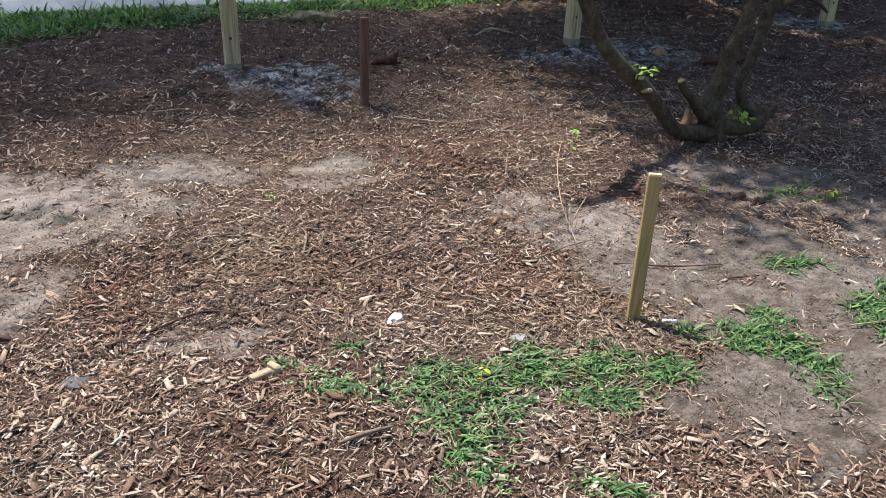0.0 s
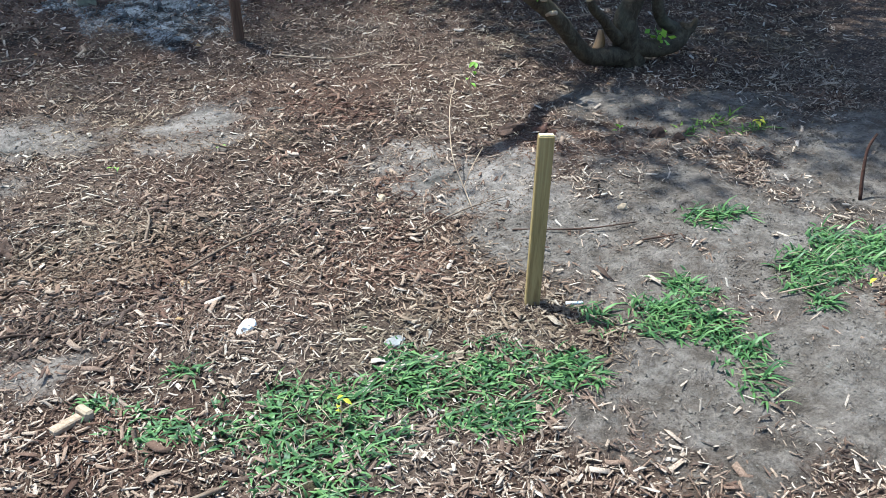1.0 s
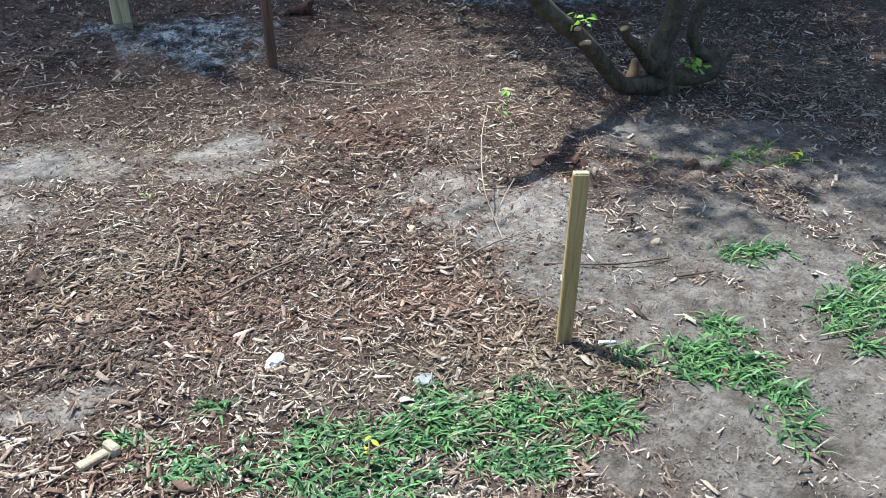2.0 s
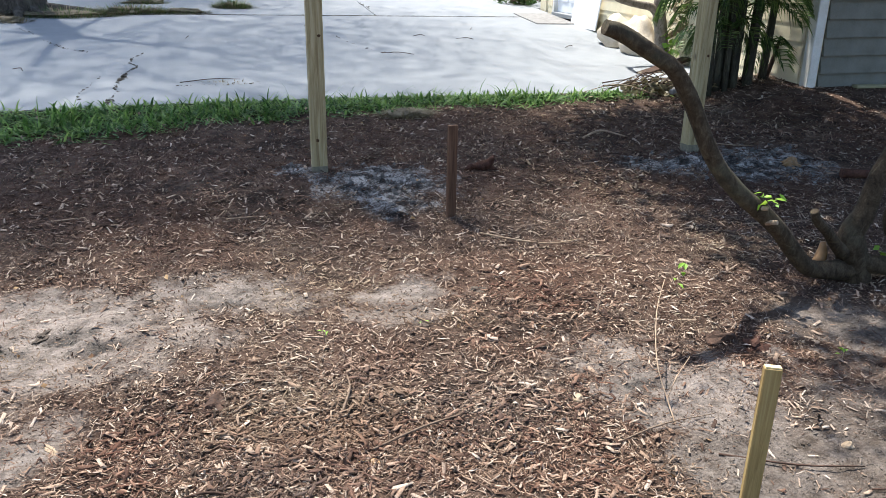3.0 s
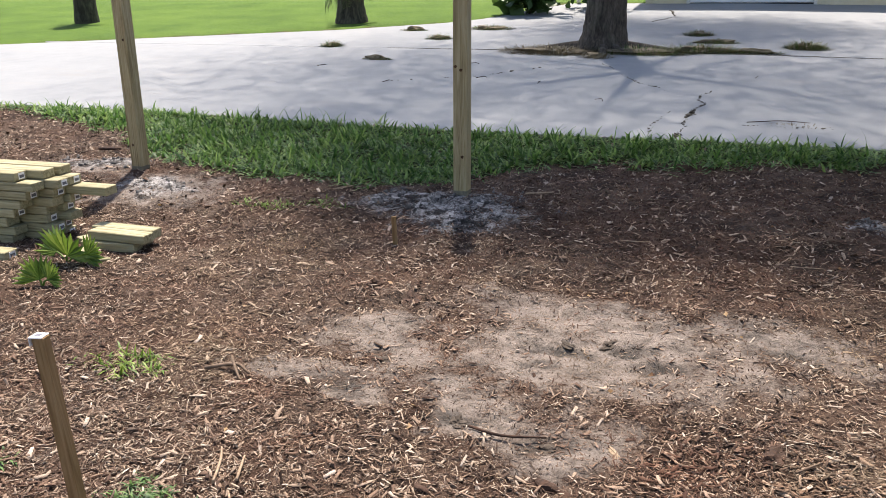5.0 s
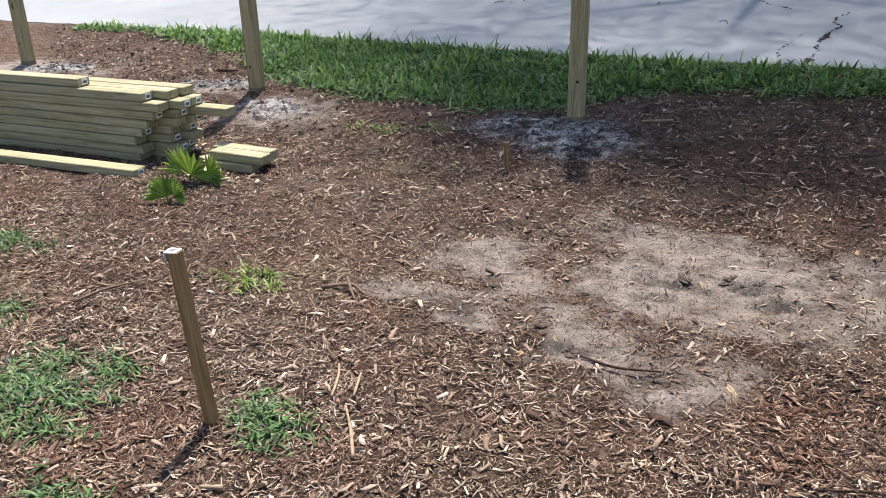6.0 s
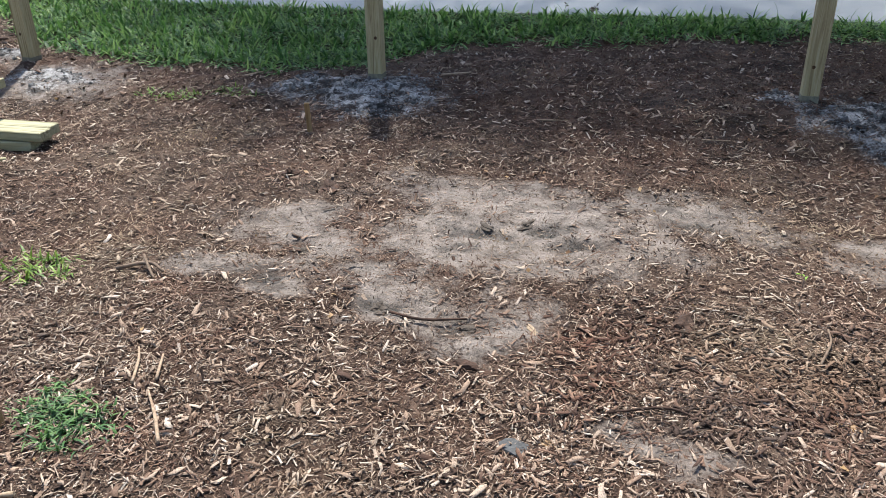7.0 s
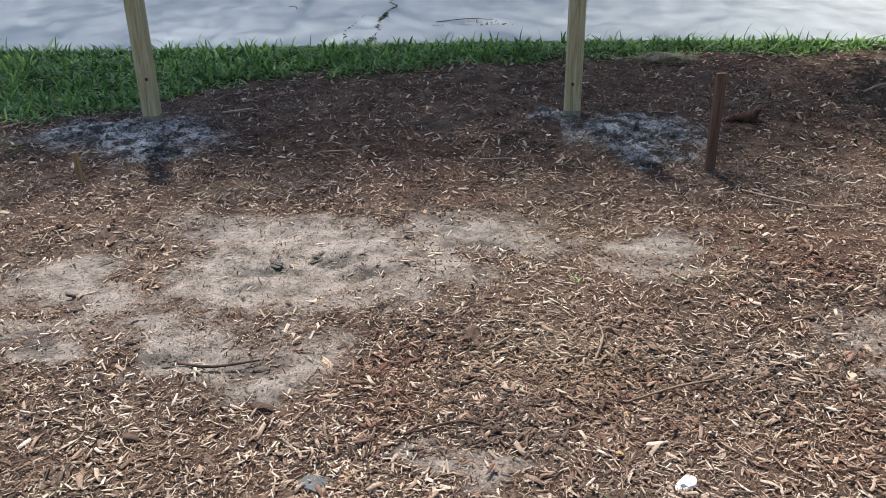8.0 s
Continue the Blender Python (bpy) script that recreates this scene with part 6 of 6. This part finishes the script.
twig_on_bed("pale twig in shade", [(3.582, 3.815, 0.01), (3.838, 3.766, 0.02)], 0.0039, PALE_TWIG, 26)
twig_on_bed("short log in shade", [(4.664, 4.395, 0.03), (4.868, 4.349, 0.035), (5.068, 4.369, 0.03)], 0.03, RED_WOOD, 27)
twig_on_bed("dark twig on mulch", [(-3.478, 4.557, 0.01), (-3.314, 4.598, 0.03), (-3.165, 4.56, 0.01)], 0.01, DARK_WOOD, 28)
twig_on_bed("dark twig beyond the lumber", [(-4.1, 5.5, 0.02), (-3.9, 5.52, 0.03)], 0.012, DARK_WOOD, 29)
twig_on_bed("pale stick near the verge", [(-1.717, 4.971, 0.01), (-1.608, 5.04, 0.015)], 0.0052, PALE_TWIG, 30)
twig_on_bed("pale stick near the post", [(-0.5, 5.2, 0.01), (-0.32, 5.22, 0.02)], 0.0065, PALE_TWIG, 31)


# ---- saplings and seedlings ----
def one_leaf(ln):
    """An oval leaf along +x, folded at its midrib."""
    bm = bmesh.new()
    rib = [bm.verts.new((ln * t, 0, 0.12 * ln * math.sin(t * 3))) for t in (0, 0.25, 0.5, 0.75, 1)]
    for side in (-1, 1):
        out = [bm.verts.new((ln * t, side * ln * w, 0.12 * ln * math.sin(t * 3) + ln * w * 0.35)) for t, w in ((0.25, 0.17), (0.5, 0.22), (0.75, 0.14))]
        bm.faces.new((rib[0], rib[1], out[0]))
        bm.faces.new((rib[1], rib[2], out[1], out[0]))
        bm.faces.new((rib[2], rib[3], out[2], out[1]))
        bm.faces.new((rib[3], rib[4], out[2]))
    return bm


def leafy(name, label, x, y, stems, leaves, seed, mat, size, stem_r=0.0022):
    t = thing(name, label, "seedling")
    z = at_top(x, y)
    for pts in stems:
        c = curve_points([(x + a, y + b, z + h) for a, b, h in pts], 4)
        part("stem", tube(c, spread((stem_r, stem_r * 0.7), len(c)), 6), PALE_TWIG, t)
    g = np.random.default_rng(seed)
    for k, (a, b, h) in enumerate(leaves):
        part("leaf", one_leaf(size * g.uniform(0.6, 1.0)), mat, t, m=pose(x + a, y + b, z + h, g.uniform(-20, 20), g.uniform(-35, 25), g.uniform(0, 360)))
    return t


leafy("sapling", "thin bare pale sapling with forked twig", 2.238, 2.22, [[(0, 0, -0.02), (0.02, 0.12, 0.04), (0.045, 0.24, 0.11), (0.19, 0.5, 0.15), (0.335, 0.7, 0.17)], [(0.02, 0.12, 0.04), (0.1, 0.2, 0.06), (0.18, 0.26, 0.09)]], [], 1, BRIGHT_LEAF, 0.02, 0.0024)
leafy("seedling", "bright green seedling in mulch", 2.745, 3.09, [[(0, 0, -0.01), (0, 0, 0.06), (0.01, 0, 0.11)]], [(0.01, 0, 0.1), (0.0, 0.01, 0.12), (0.02, 0, 0.09), (-0.01, 0, 0.08), (0.02, -0.01, 0.12), (0, 0, 0.06)], 2, BRIGHT_LEAF, 0.05)
leafy("seedling", "small bright green seedling on dirt", 3.02, 2.464, [[(0, 0, -0.01), (0, 0, 0.03)]], [(0, 0, 0.025), (0.01, 0, 0.03), (0, 0.01, 0.03), (-0.01, 0, 0.02)], 12, BRIGHT_LEAF, 0.035)
leafy("seedling", "yellow-leaved seedling standing in grass", 1.478, 1.566, [[(0, 0, -0.01), (0.005, 0, 0.07)]], [(0, 0, 0.06), (0.01, 0, 0.075), (0, 0.01, 0.07), (-0.01, 0, 0.05)], 22, YELLOW_LEAF, 0.03)
leafy("seedling", "tiny green seedling in mulch", 1.313, 3.093, [[(0, 0, -0.01), (0, 0, 0.02)]], [(0, 0, 0.015), (0.01, 0, 0.02), (-0.01, 0, 0.02)], 32, BRIGHT_LEAF, 0.025)
leafy("seedling", "tiny green seedling in mulch", 1.668, 3.069, [[(0, 0, -0.01), (0, 0, 0.02)]], [(0, 0, 0.015), (0.01, 0, 0.02)], 36, BRIGHT_LEAF, 0.022)
leafy("seedling", "yellow-leaved weed in shade", 3.513, 2.254, [[(0, 0, -0.01), (0, 0, 0.03)]], [(0, 0, 0.03), (0.02, 0, 0.03), (-0.02, 0, 0.03), (0.05, 0, 0.02)], 42, YELLOW_LEAF, 0.045)
leafy("seedling", "yellow-leaved weed in grass", 2.937, 1.31, [[(0, 0, -0.01), (0, 0, 0.04)]], [(0, 0, 0.04), (0.015, 0, 0.04), (-0.01, 0.01, 0.03)], 46, YELLOW_LEAF, 0.035)


def fan_palm(x, y, leaves, seed):
    t = thing("fan_palm_seedling", "young green fan palm with pleated leaves beside the lumber", "palm", group="fan palm seedlings")
    z = at_top(x, y)
    r = random.Random(seed)
    for dx, dy, h, rad, facing in leaves:
        tip = Vector((x + dx, y + dy, z + h))
        part("stalk", tube(curve_points([(x, y, z - 0.02), (x + dx * 0.4, y + dy * 0.4, z + h * 0.6), tip]), spread((0.006, 0.004), 9), 6), FAN, t)
        bm = bmesh.new()
        d = Vector((dx, dy, h * 0.9)).normalized()
        side = d.cross(Vector((math.cos(facing), math.sin(facing), 0.3))).normalized()
        nrm = side.cross(d)
        for k in range(13):
            a = (k - 6) / 6 * 1.35
            ray = d * math.cos(a) + side * math.sin(a)
            ln = rad * r.uniform(0.85, 1.05) * (1 - 0.12 * abs(k - 6) / 6)
            edge = ray.cross(nrm).normalized() * rad * 0.085
            q = [tip, tip + ray * ln * 0.6 + edge, tip + ray * ln + nrm * 0.01, tip + ray * ln * 0.6 - edge, tip + ray * ln * 0.62 + nrm * rad * 0.07]
            v = [bm.verts.new(p) for p in q]
            for tri in ((0, 1, 4), (0, 4, 3), (1, 2, 4), (4, 2, 3)):
                bm.faces.new([v[i] for i in tri])
        part("fan_leaf", bm, FAN, t)


fan_palm(-2.45, 3.44, [(0.02, -0.01, 0.03, 0.21, -1.1), (-0.09, 0.03, 0.03, 0.17, -1.2), (0.13, 0.0, 0.04, 0.15, -1.0)], 1)
fan_palm(-2.285, 3.12, [(-0.01, 0.0, 0.03, 0.13, -0.9), (0.03, 0.01, 0.03, 0.1, -1.3)], 2)

# ---- dry clumps and small dead leaves ----
tuft_thing(2.4, 6.38, 0.24, 0.12, 600, 0.03, 0.06, 150, (STRAW, STRAW), "grey heap of dry grass clippings by the verge", 0.04)
x, y = scatter(-3.5, 4.5, 1.0, 6.5, 170, lambda x, y: 1.0 + 0 * x, 160)
v, f = leaf_cloud(np.stack([x, y, top(x, y) + 0.008], 1), 1, 0.002, 0.022, 161, 0.3)
thing("leaf_litter", "scattered tan dead leaves over the mulch", "leaves", kind="stuff", data=mesh_from("leaf_litter", v, f, DEAD_LEAF))

# ---- crumbs of earth and cement ----
x, y = scatter(-6, 7, 4.0, 5.6, 26000, lambda x, y: blobs(x, y, CEMENT, 8, 0.2, 0.8) * 0.5, 170)
g = np.random.default_rng(171)
s = np.minimum(0.0115 * np.exp(g.normal(0, 0.55, len(x))), 0.03)
v, f = chips(x, y, top(x, y) - 0.003, s, s * 0.9, s * 0.7, 172, 0.6)
thing("cement_crumbs", "grey crumbs of spilt concrete mix round the posts", "rubble", kind="stuff", data=mesh_from("cement_crumbs", v, f, CRUMB))
x, y = scatter(-1.5, 4.2, 1.0, 4.2, 50000, lambda x, y: np.clip(np.maximum(blobs(x, y, SAND, 3, 0.2), blobs(x, y, DIRT, 5, 0.22, 0.8)) * 0.1 * clumpy(x, y, 175) + 0.7 * blobs(x, y, HOLLOWS, 23, 0.1), 0, 1), 173)
s = np.minimum(0.0055 * np.exp(g.normal(0, 0.5, len(x))), 0.013)
v, f = chips(x, y, top(x, y) - 0.002, s, s * 0.85, s * 0.4, 174, 0.6)
thing("earth_crumbs", "dark crumbs of earth scattered over pale sand", "soil", kind="stuff", data=mesh_from("earth_crumbs", v, f, CLOD))

x, y = scatter(1.8, 4.2, 0.9, 2.9, 36000, lambda x, y: blobs(x, y, DIRT, 5, 0.22, 0.8) * clumpy(x, y, 177) ** 2, 176)
s = np.minimum(0.0055 * np.exp(g.normal(0, 0.4, len(x))), 0.011)
v, f = chips(x, y, top(x, y) - s * 0.25, s, s * 0.9, s * 0.5, 178, 0.6, False)
thing("dirt_crumbs", "grey brown crumbs lying on bare dirt", "soil", kind="stuff", data=mesh_from("dirt_crumbs", v, f, DRY_CLOD))

# ---- larger chips, each on its own ----
chip_meshes = []
g = np.random.default_rng(180)
for k in range(14):
    ln = 0.022 + 0.0026 * k
    v, f = flakes(np.zeros(1), np.zeros(1), np.zeros(1), np.array([ln]), np.array([ln * g.uniform(0.12, 0.36)]), np.array([0.0014 + 0.0016 * g.random()]), 181 + k, 0.0)
    chip_meshes.append(mesh_from("wood_chip", v, f, BIG_CHIP))
x, y = scatter(-1.6, 3.2, 1.0, 3.0, 1300, lambda x, y: mulch_keep(x, y) * (np.abs(x - 0.8) < 0.6 + y), 182)
for k, (cx, cy) in enumerate(list(zip(x, y))[:300]):
    ob = new("wood_chip", chip_meshes[k % 14])
    ob.parent = ground
    ob.matrix_local = pose(cx, cy, at_top(cx, cy) + 0.006, float(g.normal(0, 10)), float(g.normal(0, 10)), float(g.uniform(0, 360)))
